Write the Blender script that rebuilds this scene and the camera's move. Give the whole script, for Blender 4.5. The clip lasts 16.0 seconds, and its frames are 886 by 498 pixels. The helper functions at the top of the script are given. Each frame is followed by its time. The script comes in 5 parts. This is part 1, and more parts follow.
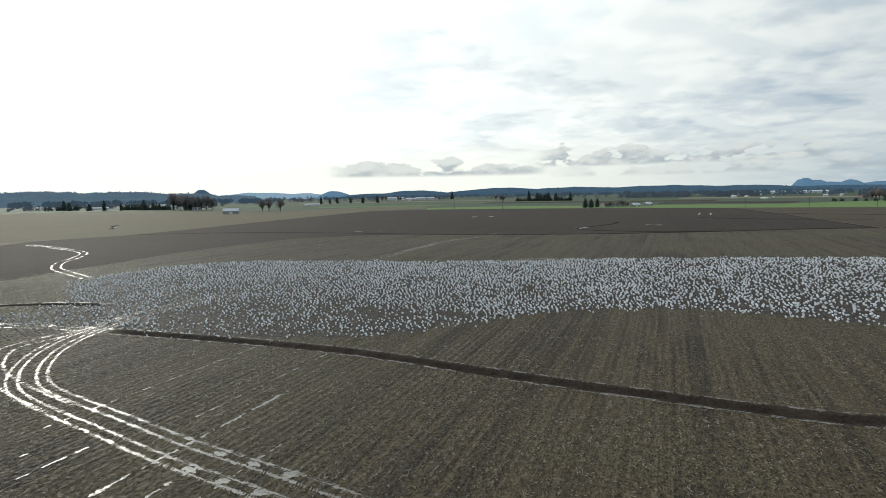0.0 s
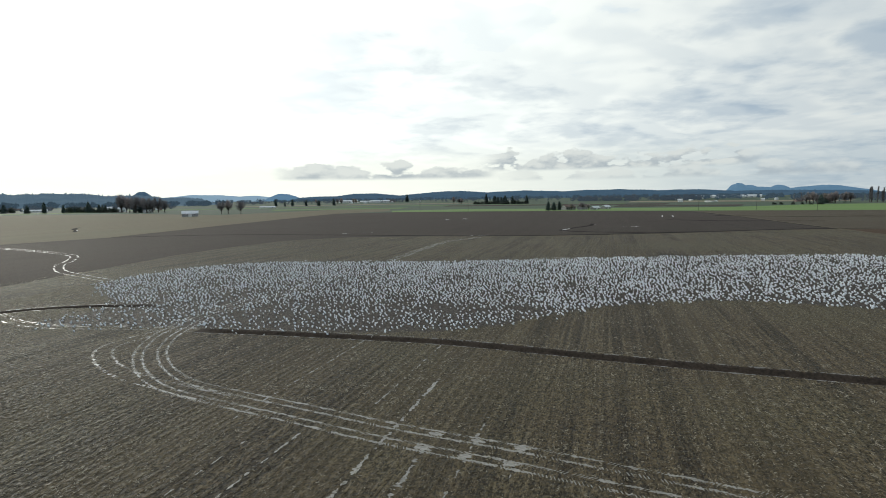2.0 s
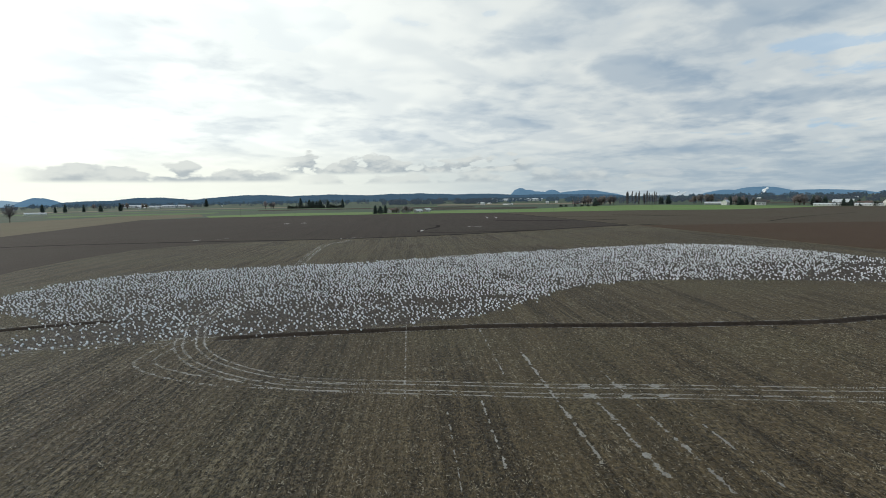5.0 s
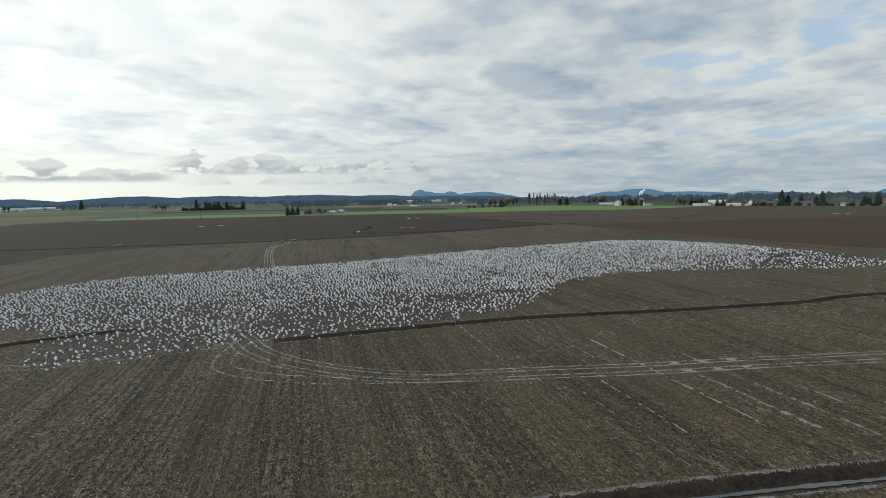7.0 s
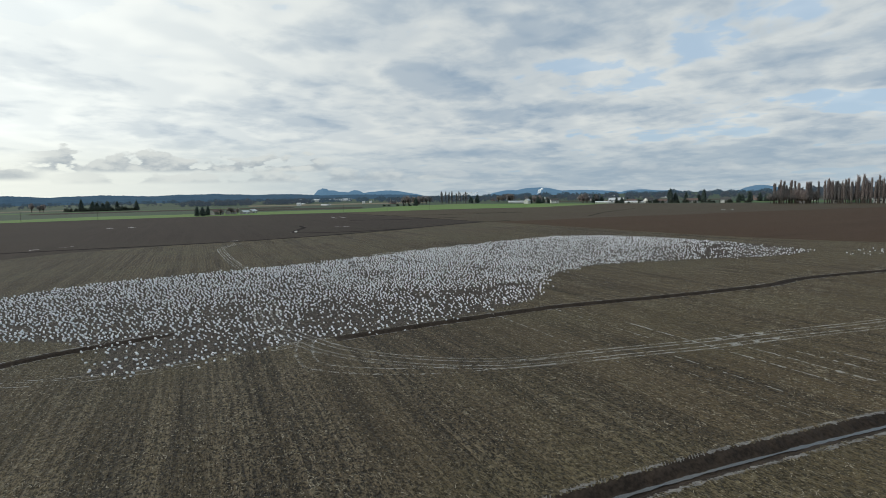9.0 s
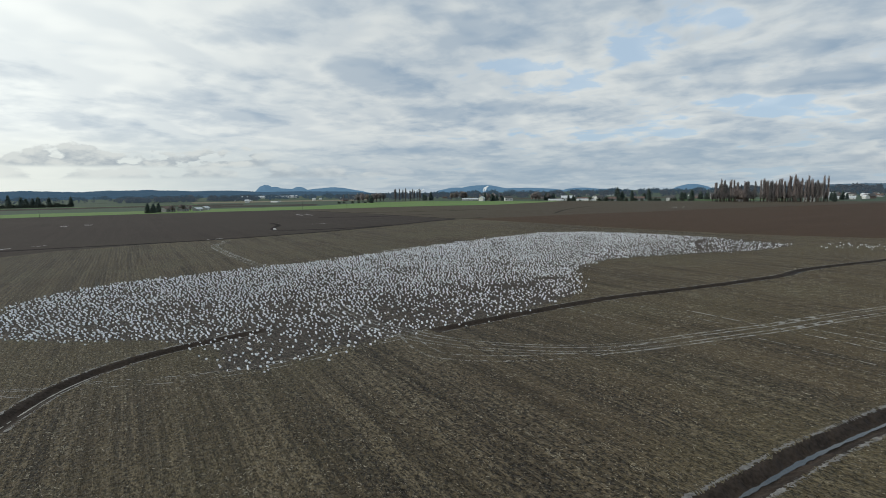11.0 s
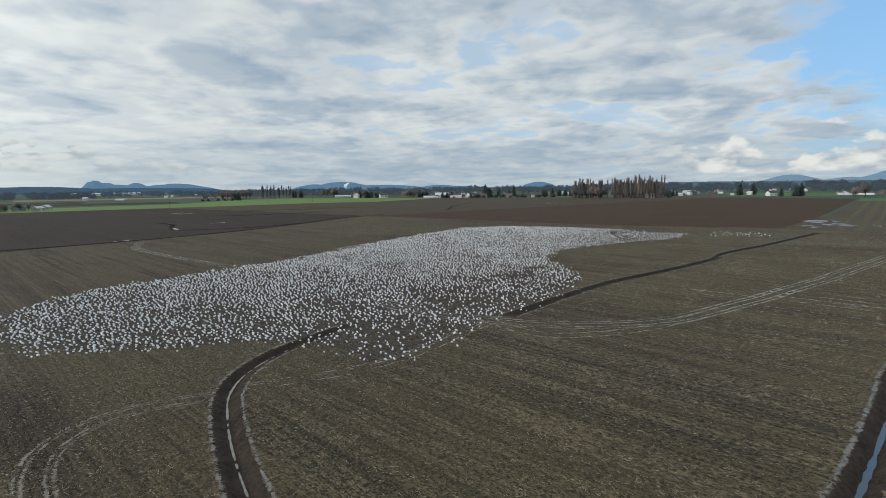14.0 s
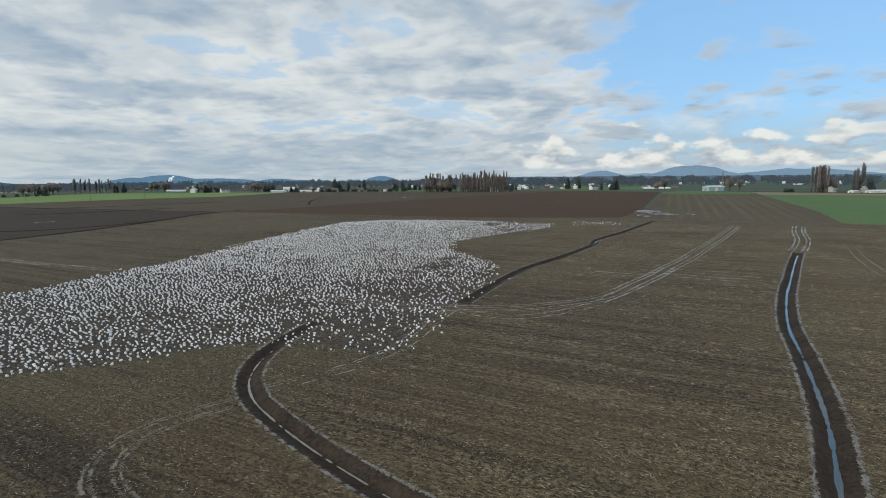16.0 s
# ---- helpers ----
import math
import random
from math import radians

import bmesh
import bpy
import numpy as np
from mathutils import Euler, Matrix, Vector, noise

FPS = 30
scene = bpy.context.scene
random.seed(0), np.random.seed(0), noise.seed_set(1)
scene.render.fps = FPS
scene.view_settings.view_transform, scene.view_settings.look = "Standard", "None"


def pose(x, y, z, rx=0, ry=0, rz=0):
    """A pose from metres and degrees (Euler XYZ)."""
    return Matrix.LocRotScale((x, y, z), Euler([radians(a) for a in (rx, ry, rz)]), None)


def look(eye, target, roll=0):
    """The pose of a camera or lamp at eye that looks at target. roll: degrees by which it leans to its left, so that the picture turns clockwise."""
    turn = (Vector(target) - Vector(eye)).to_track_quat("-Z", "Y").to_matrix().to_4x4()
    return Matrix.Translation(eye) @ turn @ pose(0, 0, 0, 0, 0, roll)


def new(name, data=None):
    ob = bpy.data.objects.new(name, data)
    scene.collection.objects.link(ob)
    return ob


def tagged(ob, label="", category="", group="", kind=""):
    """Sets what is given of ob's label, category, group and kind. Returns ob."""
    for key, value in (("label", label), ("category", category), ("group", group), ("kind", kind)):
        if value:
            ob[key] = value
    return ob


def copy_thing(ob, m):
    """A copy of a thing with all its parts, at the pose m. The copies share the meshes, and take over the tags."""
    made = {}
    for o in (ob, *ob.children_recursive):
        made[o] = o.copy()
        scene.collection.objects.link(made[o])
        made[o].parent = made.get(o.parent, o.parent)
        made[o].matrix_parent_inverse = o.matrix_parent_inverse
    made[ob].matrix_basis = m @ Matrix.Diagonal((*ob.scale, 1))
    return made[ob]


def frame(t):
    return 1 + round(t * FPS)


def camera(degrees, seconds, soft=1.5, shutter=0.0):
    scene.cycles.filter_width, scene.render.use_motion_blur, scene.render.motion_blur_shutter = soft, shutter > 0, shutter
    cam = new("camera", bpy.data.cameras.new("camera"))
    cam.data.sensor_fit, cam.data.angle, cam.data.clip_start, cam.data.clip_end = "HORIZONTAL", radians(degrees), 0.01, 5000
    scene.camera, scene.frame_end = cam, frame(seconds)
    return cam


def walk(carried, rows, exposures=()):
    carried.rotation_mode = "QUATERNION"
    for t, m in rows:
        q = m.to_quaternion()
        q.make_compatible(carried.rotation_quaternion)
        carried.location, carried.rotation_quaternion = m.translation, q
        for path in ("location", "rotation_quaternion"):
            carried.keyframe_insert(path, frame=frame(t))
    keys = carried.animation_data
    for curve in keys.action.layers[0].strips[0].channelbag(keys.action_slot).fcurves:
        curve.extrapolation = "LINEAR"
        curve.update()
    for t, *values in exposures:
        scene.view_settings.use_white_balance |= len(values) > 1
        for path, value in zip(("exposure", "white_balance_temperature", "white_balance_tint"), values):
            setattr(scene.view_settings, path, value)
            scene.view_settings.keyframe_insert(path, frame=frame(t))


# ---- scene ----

# camera: a small drone that circles the field at about 17 m
cam = camera(78.3, 16.0, soft=0.9)
PATH = [
    # seconds, eye, a point straight ahead, roll
    (0, (19.783, -7.919, 16.999), (19.901, -5.932, 16.798), -1.0),
    (0.5, (15.532, -8.562, 17.029), (15.761, -6.585, 16.828), -1.0),
    (1, (11.079, -8.69, 16.969), (11.345, -6.718, 16.772), -0.8),
    (1.5, (6.697, -8.878, 16.798), (6.974, -6.907, 16.603), -0.9),
    (2, (1.852, -9.072, 16.738), (2.153, -7.104, 16.546), -0.8),
    (2.5, (-2.743, -9.106, 16.647), (-2.41, -7.143, 16.456), -0.9),
    (3, (-7.581, -9.186, 16.638), (-7.204, -7.231, 16.448), -0.9),
    (3.5, (-12.417, -9.073, 16.694), (-11.837, -7.169, 16.506), -0.9),
    (4, (-17.381, -8.692, 16.761), (-16.585, -6.867, 16.572), -1.0),
    (4.5, (-22.248, -8.032, 16.868), (-21.384, -6.238, 16.68), -0.9),
    (5, (-26.872, -7.167, 16.866), (-25.898, -5.43, 16.678), -0.9),
    (7.5, (-48.522, 4.589, 16.716), (-47.188, 6.068, 16.526), -1.0),
    (8, (-52.464, 7.013, 16.824), (-51.069, 8.433, 16.631), -1.1),
    (8.5, (-56.333, 9.692, 16.91), (-54.864, 11.035, 16.714), -1.1),
    (9, (-60.024, 12.639, 17.052), (-58.497, 13.916, 16.853), -1.1),
    (9.5, (-63.553, 15.774, 17.194), (-61.976, 16.987, 16.99), -1.1),
    (12, (-80.29, 32.661, 17.474), (-78.634, 33.763, 17.261), -0.7),
    (12.5, (-83.354, 36.666, 17.447), (-81.689, 37.753, 17.232), -0.7),
    (13, (-86.184, 40.297, 17.555), (-84.455, 41.28, 17.337), -0.7),
    (13.5, (-88.957, 44.165, 17.742), (-87.15, 44.994, 17.518), -0.7),
    (14, (-91.373, 48.078, 17.902), (-89.496, 48.73, 17.672), -0.7),
    (14.5, (-93.304, 51.923, 18.039), (-91.378, 52.405, 17.799), -0.7),
    (15, (-94.961, 55.598, 18.121), (-93.008, 55.951, 17.873), -0.6),
    (15.5, (-96.267, 59.217, 18.157), (-94.296, 59.447, 17.905), -0.6),
    (16, (-97.263, 63.084, 18.159), (-95.281, 63.174, 17.902), -0.5),
]
walk(cam, [(t, look(eye, ahead, roll)) for t, eye, ahead, roll in PATH],
     exposures=[(0, -0.01, 6280, 3.5), (5, -0.05, 6310, 4.0), (9, -0.08, 6310, 4.5), (12.5, -0.07, 6250, 5.0), (16, 0.02, 6300, 5.0)])

# ---- sky and sun ----
SUN_AZ, SUN_EL = 34.0, 17.0   # degrees to the left of +y, and above the horizon
SUN_DIR = Vector((-math.sin(radians(SUN_AZ)) * math.cos(radians(SUN_EL)), math.cos(radians(SUN_AZ)) * math.cos(radians(SUN_EL)), math.sin(radians(SUN_EL))))


class Nodes:
    """Short forms for building a node tree."""

    def __init__(self, tree):
        self.tree = tree
        tree.nodes.clear()

    def add(self, kind, **inputs):
        node = self.tree.nodes.new(kind)
        for key, value in inputs.items():
            self.put(node.inputs[key.replace("_", " ")], value)
        return node

    def put(self, socket, value):
        if isinstance(value, bpy.types.NodeSocket):
            self.tree.links.new(value, socket)
        else:
            socket.default_value = value

    def math(self, op, a, b=0.0, clamp=False):
        node = self.tree.nodes.new("ShaderNodeMath")
        node.operation, node.use_clamp = op, clamp
        self.put(node.inputs[0], a)
        self.put(node.inputs[1], b)
        return node.outputs[0]

    def vec(self, op, a, b=(0, 0, 0)):
        node = self.tree.nodes.new("ShaderNodeVectorMath")
        node.operation = op
        self.put(node.inputs[0], a)
        self.put(node.inputs[1], b)
        return node.outputs["Value"] if op in ("DOT_PRODUCT", "LENGTH", "DISTANCE") else node.outputs[0]

    def noise(self, vector, scale, detail=4.0, rough=0.55, warp=0.0):
        node = self.add("ShaderNodeTexNoise", Vector=vector, Scale=scale, Detail=detail, Roughness=rough, Distortion=warp)
        return node.outputs["Fac"]

    def ramp(self, fac, low, high, a=0.0, b=1.0):
        node = self.tree.nodes.new("ShaderNodeMapRange")
        node.interpolation_type = "SMOOTHSTEP"
        for i, v in enumerate((fac, low, high, a, b)):
            self.put(node.inputs[i], v)
        return node.outputs[0]

    def mix(self, fac, a, b, blend="MIX"):
        node = self.tree.nodes.new("ShaderNodeMix")
        node.data_type, node.blend_type = "RGBA", blend
        self.put(node.inputs[0], fac)
        self.put(node.inputs[6], a if isinstance(a, bpy.types.NodeSocket) else (*a, 1))
        self.put(node.inputs[7], b if isinstance(b, bpy.types.NodeSocket) else (*b, 1))
        return node.outputs[2]

    def scaled(self, vector, x, y, z, turn=0.0):
        node = self.add("ShaderNodeMapping", Vector=vector)
        node.inputs["Rotation"].default_value = (0, 0, radians(turn))
        node.inputs["Scale"].default_value = (x, y, z)
        return node.outputs[0]

    def xyz(self, x, y, z):
        return self.add("ShaderNodeCombineXYZ", X=x, Y=y, Z=z).outputs[0]


def build_sky():
    world = bpy.data.worlds.new("sky")
    scene.world = world
    world.use_nodes = True
    n = Nodes(world.node_tree)
    way = n.add("ShaderNodeTexCoord").outputs["Generated"]
    parts = n.add("ShaderNodeSeparateXYZ", Vector=way)
    up = n.math("MAXIMUM", parts.outputs["Z"], 0.0)
    sky = n.tree.nodes.new("ShaderNodeTexSky")
    sky.sky_type, sky.sun_disc = "NISHITA", False
    sky.sun_elevation, sky.sun_rotation = radians(SUN_EL), radians(-SUN_AZ)
    sky.air_density, sky.dust_density = 1.0, 0.6
    clear = n.mix(0.65, n.mix(1.0, sky.outputs[0], (0.085, 0.105, 0.150), "MULTIPLY"), (0.34, 0.60, 0.90))
    # the cloud deck lies on a plane over the land, so that it draws together towards the horizon
    drop = n.math("ADD", up, 0.14)
    deck = n.xyz(n.math("DIVIDE", parts.outputs["X"], drop), n.math("DIVIDE", parts.outputs["Y"], drop), 0.0)
    shift = n.vec("ADD", deck, (3.7, 1.3, 0.4))
    toward = lambda az, el: (-math.sin(radians(az)) * math.cos(radians(el)), math.cos(radians(az)) * math.cos(radians(el)), math.sin(radians(el)))
    sunward = n.vec("DOT_PRODUCT", way, tuple(SUN_DIR))
    big = n.noise(shift, 0.62, 2.0, 0.5)
    mid = n.noise(shift, 1.6, 3.0, 0.5, 0.25)
    fine = n.noise(shift, 4.2, 4.0, 0.55, 0.2)
    thick = n.math("ADD", n.math("MULTIPLY", mid, 0.46), n.math("ADD", n.math("MULTIPLY", fine, 0.30), n.math("MULTIPLY", big, 0.24)))
    # the deck breaks up in one quarter away from the sun, and here and there overhead
    gap = n.vec("DOT_PRODUCT", way, toward(-117, 12))
    clearing = n.math("ADD", n.ramp(gap, 0.945, 0.994, 0.0, 0.125), n.math("ADD", n.ramp(up, 0.14, 0.34, 0.0, 0.040), n.ramp(sunward, 0.65, -0.5, -0.075, 0.025)))
    # outside that quarter a thin veil stays in the gaps
    cover = n.math("MAXIMUM", n.ramp(n.math("SUBTRACT", thick, clearing), 0.325, 0.435), n.math("MULTIPLY", n.ramp(gap, 0.93, 0.985, 1.0, 0.06), n.ramp(sunward, 0.80, -0.15, 0.96, 0.58)))
    # the side of each billow that turns to the sun is the lighter one
    turned = n.vec("ADD", shift, (SUN_DIR.x * 0.15, SUN_DIR.y * 0.15, 0.0))
    relief = n.ramp(n.math("SUBTRACT", n.noise(turned, 1.6, 3.0, 0.5, 0.25), mid), -0.09, 0.09)
    shade = n.math("ADD", n.math("MULTIPLY", n.ramp(thick, 0.43, 0.575), 0.68), n.math("MULTIPLY", relief, 0.32))
    glow = n.math("POWER", n.ramp(sunward, 0.0, 0.92), 1.35)
    core = n.math("POWER", n.math("MAXIMUM", sunward, 0.0), 12.0)
    bright = n.mix(glow, (0.75, 0.745, 0.73), (1.22, 1.20, 1.14))
    bright = n.mix(n.ramp(sunward, -0.35, -0.80), bright, (0.80, 0.78, 0.76))
    dark = n.mix(glow, (0.325, 0.40, 0.500), (0.80, 0.82, 0.84))
    cloud = n.mix(shade, bright, dark)
    cloud = n.mix(1.0, cloud, n.mix(core, (0, 0, 0), (1.0, 0.97, 0.92)), "ADD")
    sheet = n.mix(n.math("MULTIPLY", cover, 0.96), clear, cloud)
    # thin bright air near the horizon
    low = n.ramp(up, 0.115, 0.030)
    warm = n.ramp(sunward, 0.02, 0.86)
    air = n.mix(warm, (0.40, 0.47, 0.54), (1.08, 1.05, 0.94))
    whole = n.mix(n.math("MULTIPLY", low, n.ramp(warm, 0.10, 0.50, 0.50, 0.90)), sheet, air)

    def cumulus(under, base, tall, wide, where, lit, grey, soft, seed, level):
        """Heaped clouds on one flat base: under is the sky behind, where is how far they may stand."""
        ring = n.vec("ADD", n.scaled(way, wide, wide, wide * 2.2), (seed, seed * 0.7, 0.0))
        heap = n.noise(ring, 1.0, 4.0, 0.5)
        over = n.math("DIVIDE", n.math("SUBTRACT", up, base), tall)
        body = n.math("SUBTRACT", heap, n.math("MULTIPLY", over, 0.16))
        stand = n.math("MULTIPLY", n.ramp(body, level, level + soft), n.ramp(up, base - 0.004, base + 0.004))
        top = n.noise(n.vec("ADD", ring, (0.0, 0.0, 0.45)), 1.0, 4.0, 0.5)
        face = n.mix(n.ramp(n.math("ADD", n.math("SUBTRACT", heap, top), n.math("MULTIPLY", over, 0.06)), -0.12, 0.17), grey, lit)
        return n.mix(n.math("MULTIPLY", stand, where), under, face)

    def near(az, reach, fade):
        return n.ramp(n.vec("DOT_PRODUCT", way, toward(az, 3)), math.cos(radians(reach + fade)), math.cos(radians(reach)))

    far_lit, far_grey = (0.72, 0.72, 0.70), (0.38, 0.42, 0.47)
    # a long low bank, rows of small heaps beside it, and larger sunlit heaps in the clearing
    whole = cumulus(whole, 0.033, 0.016, 13.0, n.math("MULTIPLY", near(-3, 9, 3), 0.80), far_lit, far_grey, 0.08, 2.3, 0.24)
    whole = cumulus(whole, 0.046, 0.024, 22.0, n.math("MULTIPLY", near(-26, 10, 4), 0.85), far_lit, far_grey, 0.07, 6.3, 0.35)
    whole = cumulus(whole, 0.028, 0.020, 15.0, n.math("MULTIPLY", near(-33, 14, 6), 0.55), far_lit, far_grey, 0.10, 7.4, 0.38)
    whole = cumulus(whole, 0.030, 0.022, 17.0, n.math("MULTIPLY", near(-72, 26, 8), 0.40), (0.66, 0.67, 0.68), (0.40, 0.45, 0.51), 0.16, 1.7, 0.38)
    whole = cumulus(whole, 0.016, 0.042, 14.0, n.math("MULTIPLY", near(-117, 19, 7), 0.92), (0.86, 0.83, 0.78), (0.40, 0.44, 0.50), 0.11, 3.9, 0.30)
    whole = cumulus(whole, 0.060, 0.060, 8.0, n.math("MULTIPLY", near(-126, 12, 8), 0.75), (0.76, 0.75, 0.73), (0.44, 0.49, 0.56), 0.22, 8.8, 0.36)
    back = n.add("ShaderNodeBackground", Color=whole, Strength=1.0)
    out = n.add("ShaderNodeOutputWorld")
    n.tree.links.new(back.outputs[0], out.inputs["Surface"])


build_sky()
sun = new("sun", bpy.data.lights.new("sun", "SUN"))
sun.data.energy, sun.data.angle, sun.data.color = 1.15, radians(14), (1.0, 0.92, 0.80)
sun.matrix_world = look((0, 0, 200), Vector((0, 0, 200)) - SUN_DIR)

# ---- materials ----
ROW_TURN = 64.2        # the stubble rows run this many degrees from +x
ROW = 0.762            # metres between rows


def material(name, paint):
    m = bpy.data.materials.new(name)
    m.use_nodes = True
    n = Nodes(m.node_tree)
    where = n.add("ShaderNodeTexCoord").outputs["Object"]
    colour, rough, height, depth, extra = paint(n, where)
    s = n.add("ShaderNodeBsdfPrincipled", Base_Color=colour if isinstance(colour, bpy.types.NodeSocket) else (*colour, 1), Roughness=rough)
    for key, value in extra.items():
        n.put(s.inputs[key], value)
    if height is not None:
        bump = n.add("ShaderNodeBump", Height=height, Distance=depth, Strength=1.0)
        n.tree.links.new(bump.outputs[0], s.inputs["Normal"])
    out = n.add("ShaderNodeOutputMaterial")
    n.tree.links.new(s.outputs[0], out.inputs["Surface"])
    return m


def rows_of(n, where, turn=ROW_TURN):
    """Coordinates with x across the rows and y along them."""
    return n.scaled(where, 1, 1, 1, 90 - turn)


def paint_stubble(n, where):
    lie = rows_of(n, where)
    wander = n.math("MULTIPLY", n.noise(n.scaled(lie, 0.25, 0.05, 1), 1.0, 2.0), 0.5)
    across = n.math("ADD", n.add("ShaderNodeSeparateXYZ", Vector=lie).outputs["X"], wander)
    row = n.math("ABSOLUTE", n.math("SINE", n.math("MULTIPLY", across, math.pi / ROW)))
    # wheelings, chopped rows and combine passes run along the rows
    streak = n.noise(n.scaled(lie, 1.6, 0.055, 1), 1.0, 3.0, 0.65)
    wheel = n.noise(n.scaled(lie, 0.50, 0.012, 1), 1.0, 2.0, 0.5)
    lane = n.noise(n.scaled(lie, 0.10, 0.005, 1), 1.0, 3.0, 0.55)
    patch = n.noise(where, 0.03, 5.0, 0.6)
    clods = n.noise(n.scaled(lie, 2.8, 1.1, 1), 1.0, 3.0, 0.65)
    grain = n.noise(n.scaled(lie, 6.5, 3.0, 1), 1.0, 3.0, 0.66)
    # a rougher and paler surface in the quarter where the tractor turned
    spot = n.vec("DISTANCE", n.scaled(where, 1.0, 0.8, 0.0), (-42.0, 34.0, 0.0))
    harsh = n.ramp(n.math("ADD", spot, n.math("MULTIPLY", n.noise(where, 0.05, 3.0), 30.0)), 58.0, 32.0)
    tilth = n.ramp(n.math("ADD", n.math("MULTIPLY", grain, 0.62), n.math("MULTIPLY", clods, 0.38)), 0.42, 0.59)
    soil = n.mix(tilth, n.mix(harsh, (0.036, 0.0270, 0.0150), (0.016, 0.0120, 0.0070)), n.mix(harsh, (0.170, 0.127, 0.069), (0.228, 0.181, 0.112)))
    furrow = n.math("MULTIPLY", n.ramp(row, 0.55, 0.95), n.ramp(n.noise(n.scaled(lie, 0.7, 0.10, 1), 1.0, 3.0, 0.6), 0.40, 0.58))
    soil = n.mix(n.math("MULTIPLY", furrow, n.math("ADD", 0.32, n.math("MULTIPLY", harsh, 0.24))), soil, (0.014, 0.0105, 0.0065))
    soil = n.mix(n.ramp(streak, 0.50, 0.60, 0.0, 0.62), soil, n.mix(1.0, soil, (0.42, 0.39, 0.36), "MULTIPLY"))
    soil = n.mix(n.ramp(wheel, 0.49, 0.58, 0.0, 0.85), soil, n.mix(1.0, soil, (0.48, 0.46, 0.44), "MULTIPLY"))
    soil = n.mix(n.ramp(lane, 0.45, 0.60, 0.0, 0.25), soil, (0.126, 0.095, 0.050))
    soil = n.mix(n.ramp(patch, 0.44, 0.62, 0.0, 0.55), soil, n.mix(tilth, (0.032, 0.0262, 0.0122), (0.166, 0.137, 0.073)))
    straw = n.math("MULTIPLY", n.ramp(n.noise(n.scaled(lie, 8.5, 5.0, 1), 1.3, 3.0, 0.8), 0.585, 0.62), n.ramp(row, 0.9, 0.25, 0.40, 1.0))
    soil = n.mix(n.math("MULTIPLY", straw, 0.70), soil, (0.33, 0.29, 0.20))
    # broad damp patches
    damp = n.noise(n.scaled(lie, 1.0, 0.4, 1), 0.022, 4.0, 0.6)
    soil = n.mix(n.ramp(damp, 0.48, 0.64, 0.0, 0.5), soil, n.mix(1.0, soil, (0.66, 0.62, 0.62), "MULTIPLY"))
    # trodden to bare wet mud where the lumps lie, coloured darker for the shade between them
    trodden = n.add("ShaderNodeAttribute")
    trodden.attribute_name = "trodden"
    bare = n.ramp(n.math("ADD", trodden.outputs["Fac"], n.math("MULTIPLY", n.math("SUBTRACT", n.noise(where, 0.5, 4.0, 0.7), 0.5), 1.1)), 0.35, 0.65, 0.0, 0.85)
    soil = n.mix(bare, soil, n.mix(n.ramp(clods, 0.40, 0.62), (0.026, 0.0200, 0.0165), (0.092, 0.0715, 0.0600)))
    height = n.math("ADD", n.math("MULTIPLY", row, -0.35), n.math("ADD", n.math("MULTIPLY", grain, 0.9), n.math("MULTIPLY", clods, 0.9)))
    rough = n.ramp(n.noise(where, 3.0, 4.0, 0.7), 0.40, 0.60, 0.60, 0.95)
    return soil, rough, height, 0.22, {"Specular IOR Level": 0.21, "Diffuse Roughness": 1.0}


def paint_plough(dark, light, turn, tint, gloss=0.1):
    def paint(n, where):
        lie = rows_of(n, where, turn)
        streak = n.noise(n.scaled(lie, 0.30, 0.006, 1), 1.0, 5.0, 0.6)
        patch = n.noise(where, 0.012, 4.0, 0.6)
        grain = n.noise(where, 2.2, 6.0, 0.65)
        soil = n.mix(n.ramp(grain, 0.3, 0.72), dark, light)
        soil = n.mix(n.ramp(streak, 0.35, 0.68, 0.0, 0.55), soil, n.mix(1.0, soil, (0.66, 0.65, 0.66), "MULTIPLY"))
        soil = n.mix(n.ramp(patch, 0.4, 0.68, 0.0, 0.6), soil, tint)
        return soil, 0.85, grain, 0.12, {"Specular IOR Level": gloss}
    return paint


def paint_grass(dark, light, tint):
    def paint(n, where):
        grain = n.noise(where, 0.5, 6.0, 0.65)
        patch = n.noise(n.scaled(where, 0.006, 0.02, 1, 25), 1.0, 5.0, 0.6)
        green = n.mix(n.ramp(grain, 0.3, 0.72), dark, light)
        green = n.mix(n.ramp(patch, 0.42, 0.64, 0.0, 0.75), green, tint)
        return green, 0.8, n.noise(where, 3.0, 4.0), 0.1, {"Specular IOR Level": 0.2}
    return paint


def paint_plain(dark, light, scale, rough=0.8, depth=0.02, **extra):
    def paint(n, where):
        grain = n.noise(where, scale, 6.0, 0.62)
        broad = n.noise(where, scale * 0.12, 3.0, 0.5)
        colour = n.mix(n.ramp(n.math("ADD", n.math("MULTIPLY", grain, 0.65), n.math("MULTIPLY", broad, 0.35)), 0.35, 0.65), dark, light)
        return colour, rough, grain, depth, {k.replace("_", " "): v for k, v in extra.items()}
    return paint


def paint_pieces(dark, light, scale, rough=0.8):
    """Pieces joined in one mesh, which differ from one another."""
    def paint(n, where):
        island = n.add("ShaderNodeNewGeometry").outputs["Random Per Island"]
        grain = n.noise(where, scale, 4.0, 0.6)
        colour = n.mix(n.math("ADD", n.math("MULTIPLY", island, 0.7), n.math("MULTIPLY", grain, 0.3)), dark, light)
        return colour, rough, None, 0.0, {"Specular IOR Level": 0.25}
    return paint


